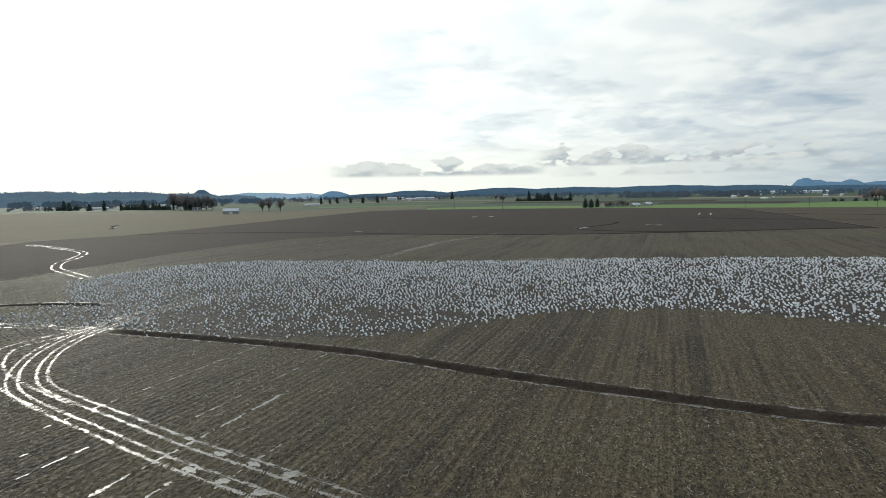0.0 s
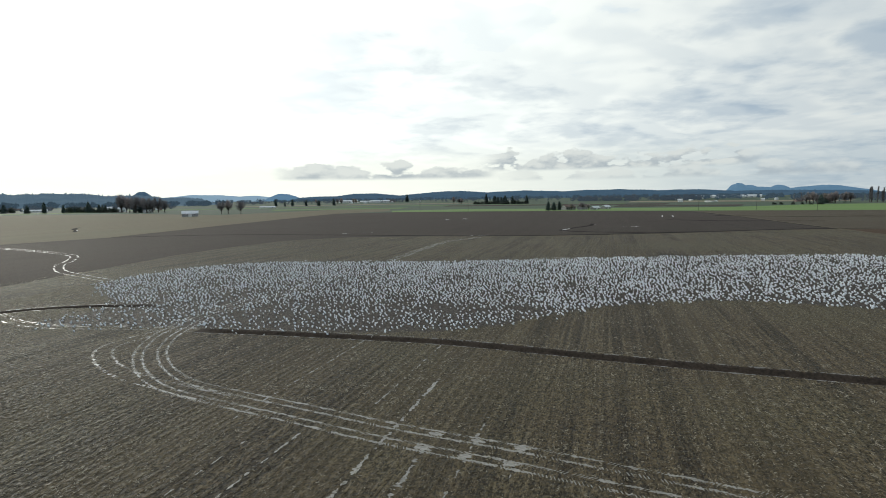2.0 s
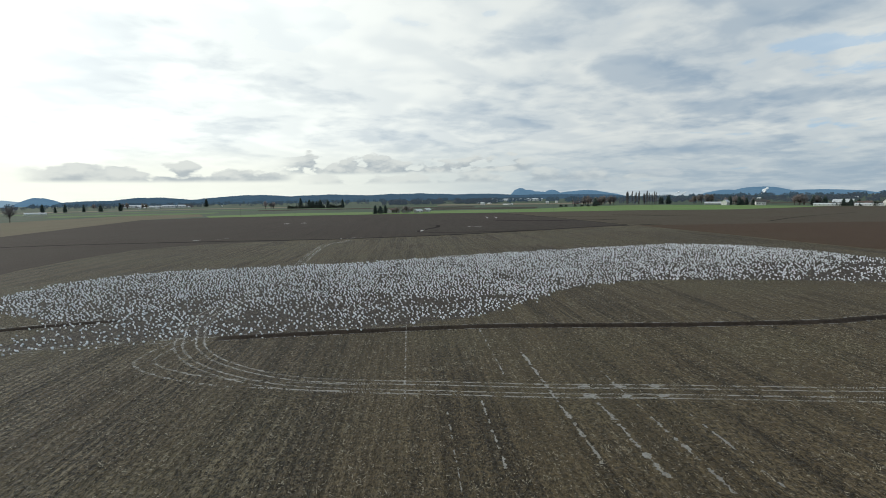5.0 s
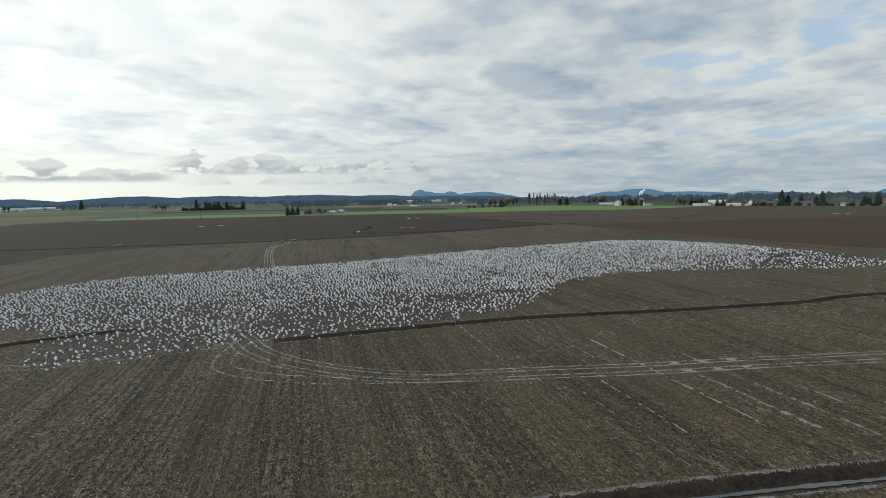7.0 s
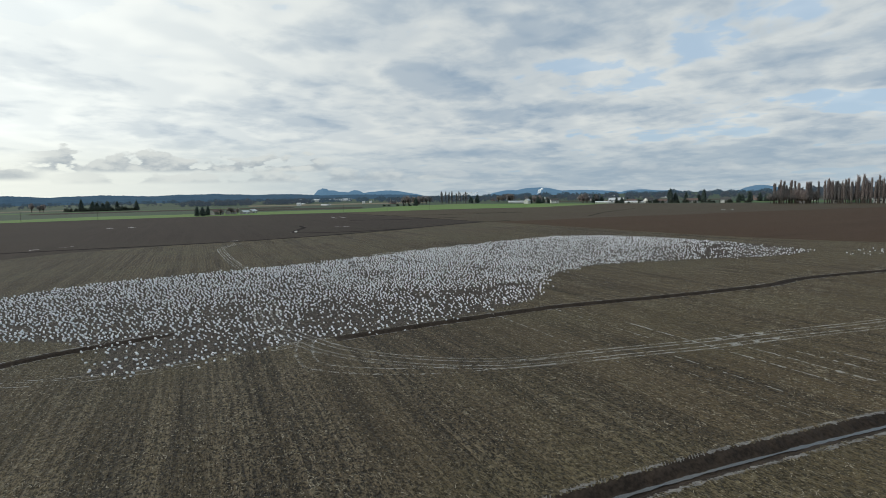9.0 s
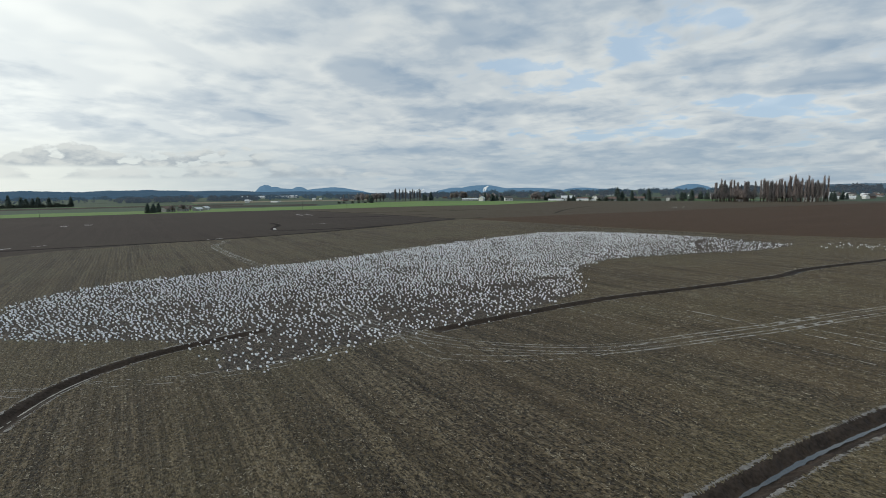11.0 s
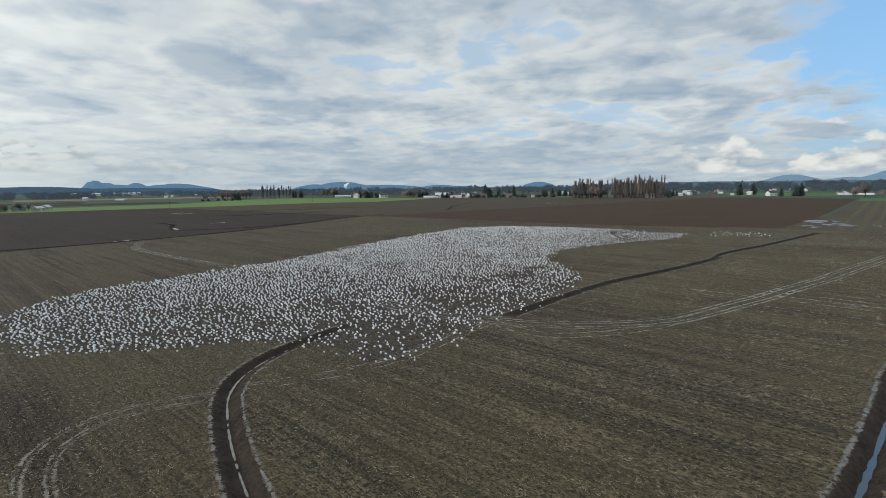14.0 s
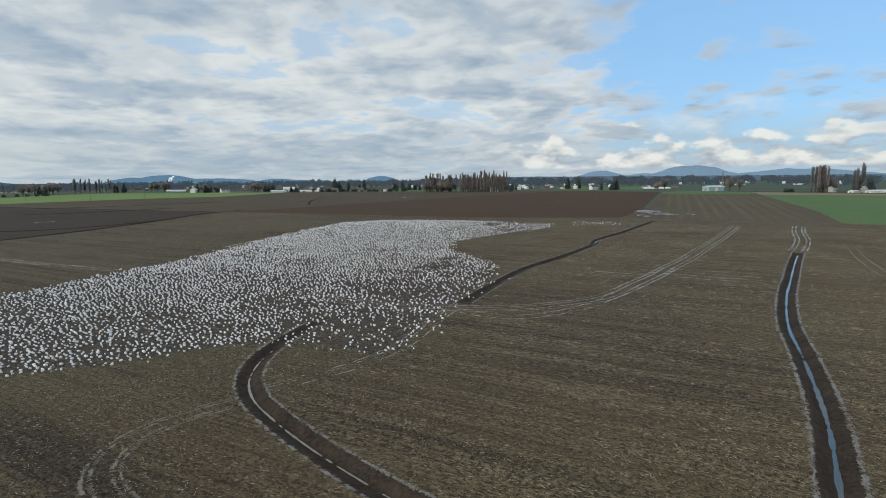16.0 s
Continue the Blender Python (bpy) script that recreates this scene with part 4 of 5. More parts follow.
def scatter_clods():
    """Small broken clods, thickest where the tractor turned, in strips along the rows."""
    r = np.random.default_rng(23)
    k = 420000
    pts = np.outer(r.uniform(-95, 75, k), over) + np.outer(r.uniform(-40, 95, k), along)
    eye = spline([(20, -8), (-25, -8), (-57, 9), (-80, 33), (-97, 63)], 4)
    d = np.min(np.linalg.norm(pts[:, None] - eye[None], axis=2), axis=1)
    strip = np.array([wobble((p @ over * 4.0, p @ along * 0.15), 0.22, 3.0) for p in pts])
    keep = (d < 85) & (r.random(k) < np.clip(0.60 + 1.3 * strip, 0.06, 1) * np.clip(1.35 - d / 65, 0.15, 1))
    pts = pts[keep & ~inside(SPREAD, pts)]
    z, mud = ditch_height(pts)
    pts, z = pts[~mud], z[~mud]
    k = len(pts)
    size = r.uniform(0.030, 0.085, k)
    turn = r.uniform(0, math.tau, k)
    corner = np.stack([np.column_stack([np.cos(turn + a) * size * r.uniform(0.7, 1.5, k), np.sin(turn + a) * size * r.uniform(0.7, 1.5, k), np.full(k, -0.01)]) for a in (0, 2.1, 4.2)] + [np.column_stack([r.normal(0, 0.3, k) * size, r.normal(0, 0.3, k) * size, size * r.uniform(0.5, 1.1, k)])], 1)
    verts = corner + np.column_stack([pts, z])[:, None]
    one = np.array([(0, 1, 3), (1, 2, 3), (2, 0, 3)])
    tris = (np.arange(k)[:, None, None] * 4 + one[None]).reshape(-1, 3)
    tagged(new("soil_clod", fast_mesh("soil_clod", verts, tris, CLOD)), "small broken clods of dry soil between stubble rows", "clods", kind="stuff")


scatter_clods()

# ---- trees ----
BARK = material("bark", paint_plain((0.045, 0.036, 0.030), (0.10, 0.085, 0.070), 2.0, 0.9, 0.02))
# twigs and needles coloured paler and greyer to imitate haze over the distance
TWIG_BROWN = material("bare_poplar_twigs", paint_pieces((0.19, 0.158, 0.150), (0.35, 0.295, 0.278), 0.8))
TWIG_GREY = material("bare_grey_twigs", paint_pieces((0.12, 0.115, 0.115), (0.24, 0.225, 0.222), 0.8))
TWIG_GOLD = material("bare_willow_twigs", paint_pieces((0.15, 0.128, 0.108), (0.27, 0.228, 0.185), 0.8))
NEEDLE = material("dark_needles", paint_pieces((0.045, 0.066, 0.062), (0.10, 0.13, 0.115), 0.8))
LEAF = material("evergreen_leaves", paint_pieces((0.040, 0.052, 0.042), (0.080, 0.095, 0.070), 0.8))


def spikes(starts, ends, thick):
    """Thin three-sided spikes from each start to each end."""
    starts, ends = np.asarray(starts, float), np.asarray(ends, float)
    k = len(starts)
    way = ends - starts
    way /= np.linalg.norm(way, axis=1)[:, None] + 1e-9
    side = np.cross(way, np.array([0.31, 0.17, 0.94]))
    side /= np.linalg.norm(side, axis=1)[:, None] + 1e-9
    other = np.cross(way, side)
    thick = np.broadcast_to(np.asarray(thick, float), (k,))[:, None]
    ring = [starts + (side * math.cos(a) + other * math.sin(a)) * thick for a in (0, 2.09, 4.19)]
    verts = np.stack(ring + [ends], 1)
    one = np.array([(0, 1, 3), (1, 2, 3), (2, 0, 3)])
    return verts.reshape(-1, 3), (np.arange(k)[:, None, None] * 4 + one[None]).reshape(-1, 3)


def leaves(centres, size, r):
    """Small leaning four-sided tufts at the centres."""
    k = len(centres)
    a, b = r.normal(size=(k, 3)), r.normal(size=(k, 3))
    a /= np.linalg.norm(a, axis=1)[:, None]
    b = np.cross(a, b)
    b /= np.linalg.norm(b, axis=1)[:, None]
    s = (size * r.uniform(0.5, 1.3, k))[:, None]
    c = np.asarray(centres)
    verts = np.stack([c - a * s, c + b * s * 0.6, c + a * s, c - b * s * 0.6, c + np.cross(a, b) * s * 0.5], 1)
    one = np.array([(0, 1, 4), (1, 2, 4), (2, 3, 4), (3, 0, 4), (0, 2, 1), (0, 3, 2)])
    return verts.reshape(-1, 3), (np.arange(k)[:, None, None] * 5 + one[None]).reshape(-1, 3)


def trunk_mesh(height, low, high, bend, r):
    verts, faces, rings = [], [], 7
    for i in range(rings):
        u = i / (rings - 1)
        w = low * (1 - u) + high * u + (0.35 * low if i == 0 else 0)
        cx, cy = bend * math.sin(u * 2.2), bend * 0.6 * math.sin(u * 3.1)
        for k in range(8):
            a = k / 8 * math.tau
            verts.append((cx + w * math.cos(a), cy + w * math.sin(a), u * height))
    for i in range(rings - 1):
        for k in range(8):
            faces.append((i * 8 + k, i * 8 + (k + 1) % 8, (i + 1) * 8 + (k + 1) % 8, (i + 1) * 8 + k))
    return mesh_of("trunk", verts, faces, BARK, smooth=True)


def tree(name, seed, trunk, limbs, crown, crown_mat, label):
    base = new(name)
    r = np.random.default_rng(seed)
    part("trunk", trunk_mesh(*trunk, r), base)
    if limbs is not None:
        tagged(part("limb", fast_mesh("limb", *limbs, BARK), base), kind="stuff")
    tagged(part("crown", fast_mesh("crown", *crown, crown_mat), base), kind="stuff")
    return tagged(base, label, "tree")


def make_poplar(seed, height, spread, mat, label):
    """A tall narrow bare tree with steep branches."""
    r = np.random.default_rng(seed)
    k = 150
    z = height * r.uniform(0.08, 0.82, k) ** 0.9
    turn = r.uniform(0, math.tau, k)
    reach = spread * r.uniform(0.5, 1.0, k) * (1.0 - (z / height) ** 3 * 0.6)
    starts = np.column_stack([np.cos(turn) * 0.1, np.sin(turn) * 0.1, z])
    length = height * r.uniform(0.12, 0.26, k)
    ends = starts + np.column_stack([np.cos(turn) * reach, np.sin(turn) * reach, np.minimum(length, height * 1.02 - z)])
    limbs = spikes(starts, ends, 0.10)
    u = r.uniform(0.15, 1.0, (k, 16))
    s = (starts[:, None] + (ends - starts)[:, None] * u[..., None]).reshape(-1, 3)
    e = s + np.column_stack([r.normal(0, 0.45, len(s)), r.normal(0, 0.45, len(s)), r.uniform(0.6, 2.2, len(s))])
    return tree("poplar_tree", seed, (height * 0.9, 0.42, 0.06, 0.15), limbs, spikes(s, e, 0.050), mat, label)


def make_bare(seed, height, spread, mat, label):
    """A broad bare tree with a domed mass of twigs."""
    r = np.random.default_rng(seed)
    k = 60
    turn, lift = r.uniform(0, math.tau, k), r.uniform(0.05, 1.0, k) ** 0.6
    starts = np.column_stack([np.zeros(k), np.zeros(k), height * r.uniform(0.18, 0.5, k)])
    reach = spread * np.sqrt(1 - (lift * 0.92) ** 2) * r.uniform(0.6, 1.0, k)
    ends = np.column_stack([np.cos(turn) * reach, np.sin(turn) * reach, height * (0.30 + 0.66 * lift)])
    limbs = spikes(starts, ends, 0.16)
    u = r.uniform(0.35, 1.0, (k, 40))
    s = (starts[:, None] + (ends - starts)[:, None] * u[..., None]).reshape(-1, 3) + r.normal(0, 0.25, (k * 40, 3))
    out = s - np.array([0, 0, height * 0.35])
    out /= np.linalg.norm(out, axis=1)[:, None]
    e = s + out * r.uniform(0.5, 1.6, len(s))[:, None] + r.normal(0, 0.5, s.shape)
    return tree("bare_tree", seed, (height * 0.62, 0.45, 0.10, 0.3), limbs, spikes(s, e, 0.06), mat, label)


def make_conifer(seed, height, spread, label):
    """A dark conifer with drooping tiers and an uneven outline."""
    r = np.random.default_rng(seed)
    k = 420
    u = r.uniform(0.06, 0.99, k)
    reach = spread * (1 - u) ** 0.6 * np.minimum(1, 0.55 + u * 2.2) * r.uniform(0.45, 1.15, k) + 0.15
    turn = r.uniform(0, math.tau, k)
    starts = np.column_stack([np.zeros(k), np.zeros(k), u * height])
    ends = np.column_stack([np.cos(turn) * reach, np.sin(turn) * reach, u * height - reach * r.uniform(-0.1, 0.35, k)])
    limbs = spikes(starts[::3], ends[::3], 0.07)
    q = r.uniform(0.25, 1.0, (k, 5))
    c = (starts[:, None] + (ends - starts)[:, None] * q[..., None]).reshape(-1, 3) + r.normal(0, 0.2, (k * 5, 3))
    return tree("conifer_tree", seed, (height * 0.97, 0.38, 0.04, 0.05), limbs, leaves(c, spread * 0.16, r), NEEDLE, label)


def make_bush(seed, height, spread, mat, label):
    r = np.random.default_rng(seed)
    v = r.normal(size=(700, 3))
    v /= np.linalg.norm(v, axis=1)[:, None]
    v *= (r.uniform(0.3, 1.0, 700) ** 0.5)[:, None] * (1 + 0.3 * np.sin(v[:, :1] * 5 + seed))
    c = np.column_stack([v[:, 0] * spread, v[:, 1] * spread * 0.8, np.abs(v[:, 2]) * height * 0.92 + 0.2])
    return tree("evergreen_bush", seed, (height * 0.5, 0.2, 0.05, 0.1), None, leaves(c, 0.5, r), mat, label)


STOOD = set()


def place(proto, x, y, size=1.0, tall=1.0, turn=0.0):
    """The first call moves the tree itself; later ones copy it."""
    m = pose(x, y, -0.02, 0, 0, turn) @ Matrix.Diagonal((size, size, size * tall, 1))
    if proto.name not in STOOD:
        STOOD.add(proto.name)
        proto.matrix_basis = m
        return proto
    ob = copy_thing(proto, pose(0, 0, 0))
    ob.matrix_basis = m
    return ob


POPLARS = [make_poplar(11, 25, 1.15, TWIG_BROWN, "tall narrow leafless poplar with brown twigs"), make_poplar(12, 24, 1.4, TWIG_BROWN, "tall narrow leafless poplar with brown twigs"), make_poplar(13, 22, 1.5, TWIG_GREY, "narrow leafless poplar with grey twigs")]
BARES = [make_bare(21, 14, 7, TWIG_GREY, "broad leafless tree with grey-brown twigs"), make_bare(22, 16, 6, TWIG_BROWN, "domed leafless tree with brown twigs"), make_bare(23, 13, 5, TWIG_GOLD, "leafless willow with golden twigs")]
CONIFERS = [make_conifer(31, 14.5, 4.6, "dark green conifer standing by fields"), make_conifer(32, 12.5, 5.4, "dark green conifer standing by fields"), make_conifer(33, 17, 4.6, "tall dark green conifer standing by fields")]
BUSHES = [make_bush(41, 5, 4, LEAF, "low dark evergreen bush"), make_bush(42, 6, 5, LEAF, "rounded dark evergreen bush")]
for group, kinds in (("poplars along a farm road", POPLARS), ("leafless trees among farms", BARES), ("conifers among farms", CONIFERS), ("bushes among farms", BUSHES)):
    for ob in kinds:
        tagged(ob, group=group)
pick = np.random.default_rng(99)


def stand(kinds, spots, low=0.85, high=1.15):
    for x, y in spots:
        place(kinds[int(pick.integers(len(kinds)))], x + pick.normal(0, 0.6), y + pick.normal(0, 0.6), pick.uniform(low, high), pick.uniform(0.92, 1.12), pick.uniform(0, 360))


def row(kinds, a, b, count, low=0.85, high=1.15, jitter=1.5):
    for u in np.linspace(0, 1, count):
        stand(kinds, [(a[0] + (b[0] - a[0]) * u + pick.normal(0, jitter), a[1] + (b[1] - a[1]) * u + pick.normal(0, jitter))], low, high)


def clump(kinds, x, y, rx, ry, count, low=0.85, high=1.15):
    stand(kinds, [(x + pick.uniform(-rx, rx), y + pick.uniform(-ry, ry)) for _ in range(count)], low, high)


# poplar rows beyond the brown field
row(POPLARS[1:] + BARES[:2], (642, 120), (644, 82), 52, 0.8, 1.0, 1.6)
row(POPLARS, (640, 71), (642, 12), 62, 0.8, 1.05, 1.2)
row(BARES[:2], (644, 70), (646, 14), 12, 0.8, 1.0, 1.5)
clump(CONIFERS[:2], 645, 6, 3, 3, 2, 0.5, 0.7)
row(POPLARS[2:], (734, 680), (756, 634), 16, 0.75, 1.0)
row(POPLARS[2:], (690, 770), (715, 700), 7, 0.5, 0.65)
# farmstead with two conifers
stand(CONIFERS[:2], [(205, 557), (212, 562), (221, 569)], 0.62, 0.72)
clump(BARES, 248, 572, 14, 5, 5, 0.4, 0.6)
# groups by the meadow
clump(CONIFERS, 272, 1088, 14, 12, 5, 0.9, 1.2)
clump(CONIFERS, 300, 1068, 14, 10, 6, 0.9, 1.2)
clump(CONIFERS, 335, 1047, 4, 4, 2, 0.9, 1.1)
row(BUSHES, (235, 1075), (330, 1040), 16, 0.8, 1.3)
stand(CONIFERS, [(158, 1766)], 1.6, 1.7)
clump(BARES, 210, 1120, 12, 8, 4, 0.8, 1.1)
# farms beyond the tan field
stand(CONIFERS, [(-491, 897), (-545, 935), (-456, 871), (-556, 940)], 0.85, 1.0)
clump(BARES[:2], -329, 835, 9, 9, 5, 1.3, 1.6)
clump(BARES[:2], -286, 806, 24, 8, 6, 1.2, 1.6)
clump(CONIFERS, -300, 812, 10, 8, 4, 0.8, 1.0)
clump(CONIFERS, -400, 880, 30, 18, 9, 0.6, 0.9)
row(BUSHES, (-440, 905), (-350, 850), 14, 0.9, 1.5)
stand(BARES[:2], [(-156, 657), (-150, 660), (-131, 640)], 0.95, 1.1)
clump(BUSHES, -560, 945, 20, 10, 5, 1.0, 1.5)
clump(CONIFERS, -120, 1240, 70, 30, 7, 0.7, 1.0)
clump(BARES, -60, 1500, 60, 40, 6, 0.9, 1.2)
# along the far side of the bright green strip
row(BUSHES, (546, 640), (585, 606), 6, 0.5, 0.7)
stand(CONIFERS, [(590, 611), (662, 677)], 0.9, 1.0)
clump(BARES[:2], 640, 670, 18, 16, 7, 0.9, 1.2)
clump(BARES, 690, 690, 20, 16, 8, 0.8, 1.2)
clump(CONIFERS, 783, 635, 14, 14, 6, 0.7, 0.95)
clump(BARES, 822, 596, 20, 14, 8, 0.9, 1.2)
clump(CONIFERS, 726, 452, 16, 22, 10, 0.55, 0.85)
clump(BARES[:2], 760, 480, 16, 22, 8, 0.6, 0.9)
clump(BARES[:2], 750, 388, 12, 16, 10, 0.8, 1.1)
clump(CONIFERS, 756, 372, 8, 8, 3, 0.8, 1.0)
clump(CONIFERS, 706, 318, 6, 8, 3, 0.5, 0.7)
row(BUSHES, (700, 330), (704, 150), 26, 0.5, 0.9, 3)
clump(CONIFERS, 836, 280, 8, 14, 5, 0.8, 1.1)
clump(CONIFERS, 828, 246, 6, 10, 4, 0.8, 1.0)
clump(CONIFERS, 770, 165, 16, 26, 9, 0.6, 0.9)
# trees round the village and the farms past the mown field
clump(CONIFERS, 764, -96, 4, 4, 3, 0.9, 1.1)
clump(CONIFERS, 803, -116, 4, 4, 2, 0.9, 1.1)
clump(CONIFERS, 700, -146, 7, 6, 4, 0.8, 1.0)
stand(CONIFERS, [(692, -128)], 0.7, 0.8)
stand(BARES[:1], [(640, -198)], 1.25, 1.3)
stand(BARES[:2], [(650, -190), (632, -186)], 0.7, 0.8)
clump(CONIFERS, 740, 0, 18, 16, 6, 0.5, 0.8)
stand(POPLARS[:1], [(611, -259)], 0.9, 0.95)
stand(BARES[2:], [(607, -268)], 1.2, 1.25)
stand(BARES[:1], [(603, -277)], 0.9, 1.0)
clump(BUSHES, 520, -290, 5, 5, 3, 0.6, 0.8)
clump(POPLARS, 503, -310, 6, 8, 15, 1.0, 1.2)
clump(BARES[:2], 508, -322, 6, 6, 4, 0.9, 1.1)
clump(POPLARS[1:], 491, -343, 4, 6, 7, 1.0, 1.15)
clump(CONIFERS, 488, -347, 4, 6, 3, 0.9, 1.2)
clump(CONIFERS, 483, -375, 5, 8, 5, 0.9, 1.2)


# ---- buildings ----
WHITE_WALL = material("white_painted_boards", paint_boards((0.60, 0.60, 0.58), (0.78, 0.78, 0.76), 0.3))
GREY_WALL = material("weathered_grey_boards", paint_boards((0.22, 0.22, 0.22), (0.36, 0.36, 0.36), 0.25))
BLUE_WALL = material("pale_blue_metal_cladding", paint_boards((0.24, 0.36, 0.40), (0.34, 0.47, 0.51), 0.5))
RED_WALL = material("brown_red_boards", paint_boards((0.15, 0.10, 0.085), (0.23, 0.155, 0.13), 0.3))
PALE_ROOF = material("pale_metal_roof", paint_boards((0.50, 0.52, 0.54), (0.66, 0.68, 0.70), 0.6))
DARK_ROOF = material("dark_shingle_roof", paint_plain((0.045, 0.045, 0.05), (0.11, 0.105, 0.10), 3.0, 0.85, 0.02))
BROWN_ROOF = material("brown_shingle_roof", paint_plain((0.09, 0.06, 0.05), (0.17, 0.12, 0.10), 3.0, 0.85, 0.02))
PANE = material("window_glass", paint_plain((0.02, 0.025, 0.03), (0.04, 0.045, 0.05), 1.0, 0.08, 0.0))
DOOR_PAINT = material("door_paint", paint_plain((0.20, 0.20, 0.20), (0.34, 0.33, 0.31), 1.0, 0.6, 0.0))


def box(x, y, z, w, d, h, mat, name="box"):
    v = [(x + sx * w / 2, y + sy * d / 2, z + sz * h) for sx in (-1, 1) for sy in (-1, 1) for sz in (0, 1)]
    f = [(0, 1, 3, 2), (4, 6, 7, 5), (0, 4, 5, 1), (2, 3, 7, 6), (0, 2, 6, 4), (1, 5, 7, 3)]
    return mesh_of(name, v, f, mat)


def gable_walls(w, d, h, rise, mat):
    v = [(-w / 2, -d / 2, 0), (w / 2, -d / 2, 0), (w / 2, d / 2, 0), (-w / 2, d / 2, 0), (-w / 2, -d / 2, h), (w / 2, -d / 2, h), (w / 2, d / 2, h), (-w / 2, d / 2, h), (-w / 2, 0, h + rise), (w / 2, 0, h + rise)]
    f = [(0, 1, 5, 4), (2, 3, 7, 6), (1, 2, 6, 9, 5), (3, 0, 4, 8, 7), (3, 2, 1, 0), (4, 5, 9, 8), (6, 7, 8, 9)]
    return mesh_of("wall", v, f, mat)


def gable_roof(w, d, h, rise, mat, over=0.5, thick=0.22):
    """Two slabs that meet at the ridge and stand out over the walls."""
    v, drop = [], rise / (d / 2) * over
    for x in (-w / 2 - over, w / 2 + over):
        for y, z in ((-d / 2 - over, h - drop), (0, h + rise), (d / 2 + over, h - drop)):
            v += [(x, y, z + 0.03), (x, y, z + 0.03 + thick)]
    f = [(0, 2, 8, 6), (1, 7, 9, 3), (2, 4, 10, 8), (3, 9, 11, 5), (0, 6, 7, 1), (4, 5, 11, 10), (0, 1, 3, 2), (2, 3, 5, 4), (6, 8, 9, 7), (8, 10, 11, 9)]
    return mesh_of("roof", v, f, mat)


def building(name, w, d, h, rise, wall, roof, label, windows=0, doors=1, big_door=0.0, chimney=False, category="building"):
    base = new(name)
    part("wall", gable_walls(w, d, h, rise, wall), base)
    top = part("roof", gable_roof(w, d, h, rise, roof), base)
    if chimney:
        part("chimney", box(w * 0.2, d * 0.12, h + rise * 0.5, 0.7, 0.7, rise * 0.5 + 0.9, RED_WALL, "chimney"), top)
    for side in (-1, 1):
        for i in range(windows):
            x = (i + 0.5) / windows * w - w / 2 + 0.6 * (i == windows // 2)
            rim = part("window", box(x, side * (d / 2 + 0.04), h * 0.40, 1.35, 0.10, 1.35, WHITE_WALL, "window"), base)
            part("pane", box(x, side * (d / 2 + 0.075), h * 0.40 + 0.1, 1.1, 0.06, 1.15, PANE, "pane"), rim)
    if big_door:
        part("sliding_door", box(0, -d / 2 - 0.06, 0.02, big_door, 0.12, h * 0.8, WHITE_WALL, "sliding_door"), base, "pale sliding barn door")
        part("sliding_door", box(-w / 2 - 0.06, 0, 0.02, 0.12, min(big_door, d * 0.5), h * 0.8, DOOR_PAINT, "sliding_door"), base, "grey sliding end door")
    for i in range(doors):
        part("door", box(w * (0.28 - 0.4 * i), -d / 2 - 0.05, 0.02, 1.0, 0.10, 2.05, DOOR_PAINT, "door"), base)
    return tagged(base, label, category)


def put(proto, x, y, turn, size=1.0):
    m = pose(x, y, 0, 0, 0, turn) @ Matrix.Diagonal((size, size, size, 1))
    if proto.name not in STOOD:
        STOOD.add(proto.name)
        proto.matrix_basis = m
        return proto
    ob = copy_thing(proto, pose(0, 0, 0))
    ob.matrix_basis = m
    return ob


HOUSE_A = building("farmhouse", 12, 8.5, 4.6, 2.8, WHITE_WALL, DARK_ROOF, "white farmhouse with a dark shingle roof", 4, 1, 0, True, "house")
HOUSE_B = building("farmhouse", 14, 8, 3.2, 2.2, GREY_WALL, BROWN_ROOF, "low grey house with a brown roof", 4, 1, 0, True, "house")
HOUSE_C = building("farmhouse", 10, 7.5, 5.0, 2.6, WHITE_WALL, PALE_ROOF, "white house with a pale metal roof", 3, 1, 0, False, "house")
SHED_WHITE = building("long_shed", 46, 12, 3.6, 2.4, WHITE_WALL, PALE_ROOF, "long white shed with a pale metal roof", 6, 1, 5, False, "shed")
SHED_GREY = building("barn", 20, 11, 4.2, 3.4, GREY_WALL, PALE_ROOF, "grey wooden barn with a pale roof", 2, 1, 4.5, False, "barn")
BARN_BLUE = building("metal_barn", 27, 13, 6.2, 1.6, BLUE_WALL, PALE_ROOF, "pale blue metal barn with a white door", 0, 1, 4.6, False, "barn")
BARN_RED = building("barn", 18, 10, 4.4, 3.6, RED_WALL, DARK_ROOF, "brown-red wooden barn with a dark roof", 2, 1, 4, False, "barn")
for ob in (HOUSE_A, HOUSE_B, HOUSE_C):
    tagged(ob, group="houses across the plain")
put(BARN_BLUE, 592, -240, -72, 0.84)
put(SHED_GREY, -168, 578, 14, 0.75)
put(SHED_WHITE, -527, 985, 28, 0.7)
put(HOUSE_B, 236, 579, 20), put(HOUSE_B, 252, 577, 28, 0.8), put(SHED_GREY, 262, 566, 20, 0.5), put(SHED_GREY, 286, 590, 32, 0.55)
put(SHED_WHITE, 770, 535, -55, 0.6), put(HOUSE_C, 700, 470, 10), put(HOUSE_A, 716, 430, -50)
put(SHED_WHITE, 694, 338, -68, 0.55), put(SHED_WHITE, 698, 296, -80, 0.55), put(HOUSE_B, 712, 306, -60), put(HOUSE_A, 716, 282, -30), put(SHED_GREY, 712, 328, -70), put(HOUSE_B, 708, 262, -80), put(HOUSE_B, 720, 226, -80), put(HOUSE_A, 706, 182, -80, 0.9)
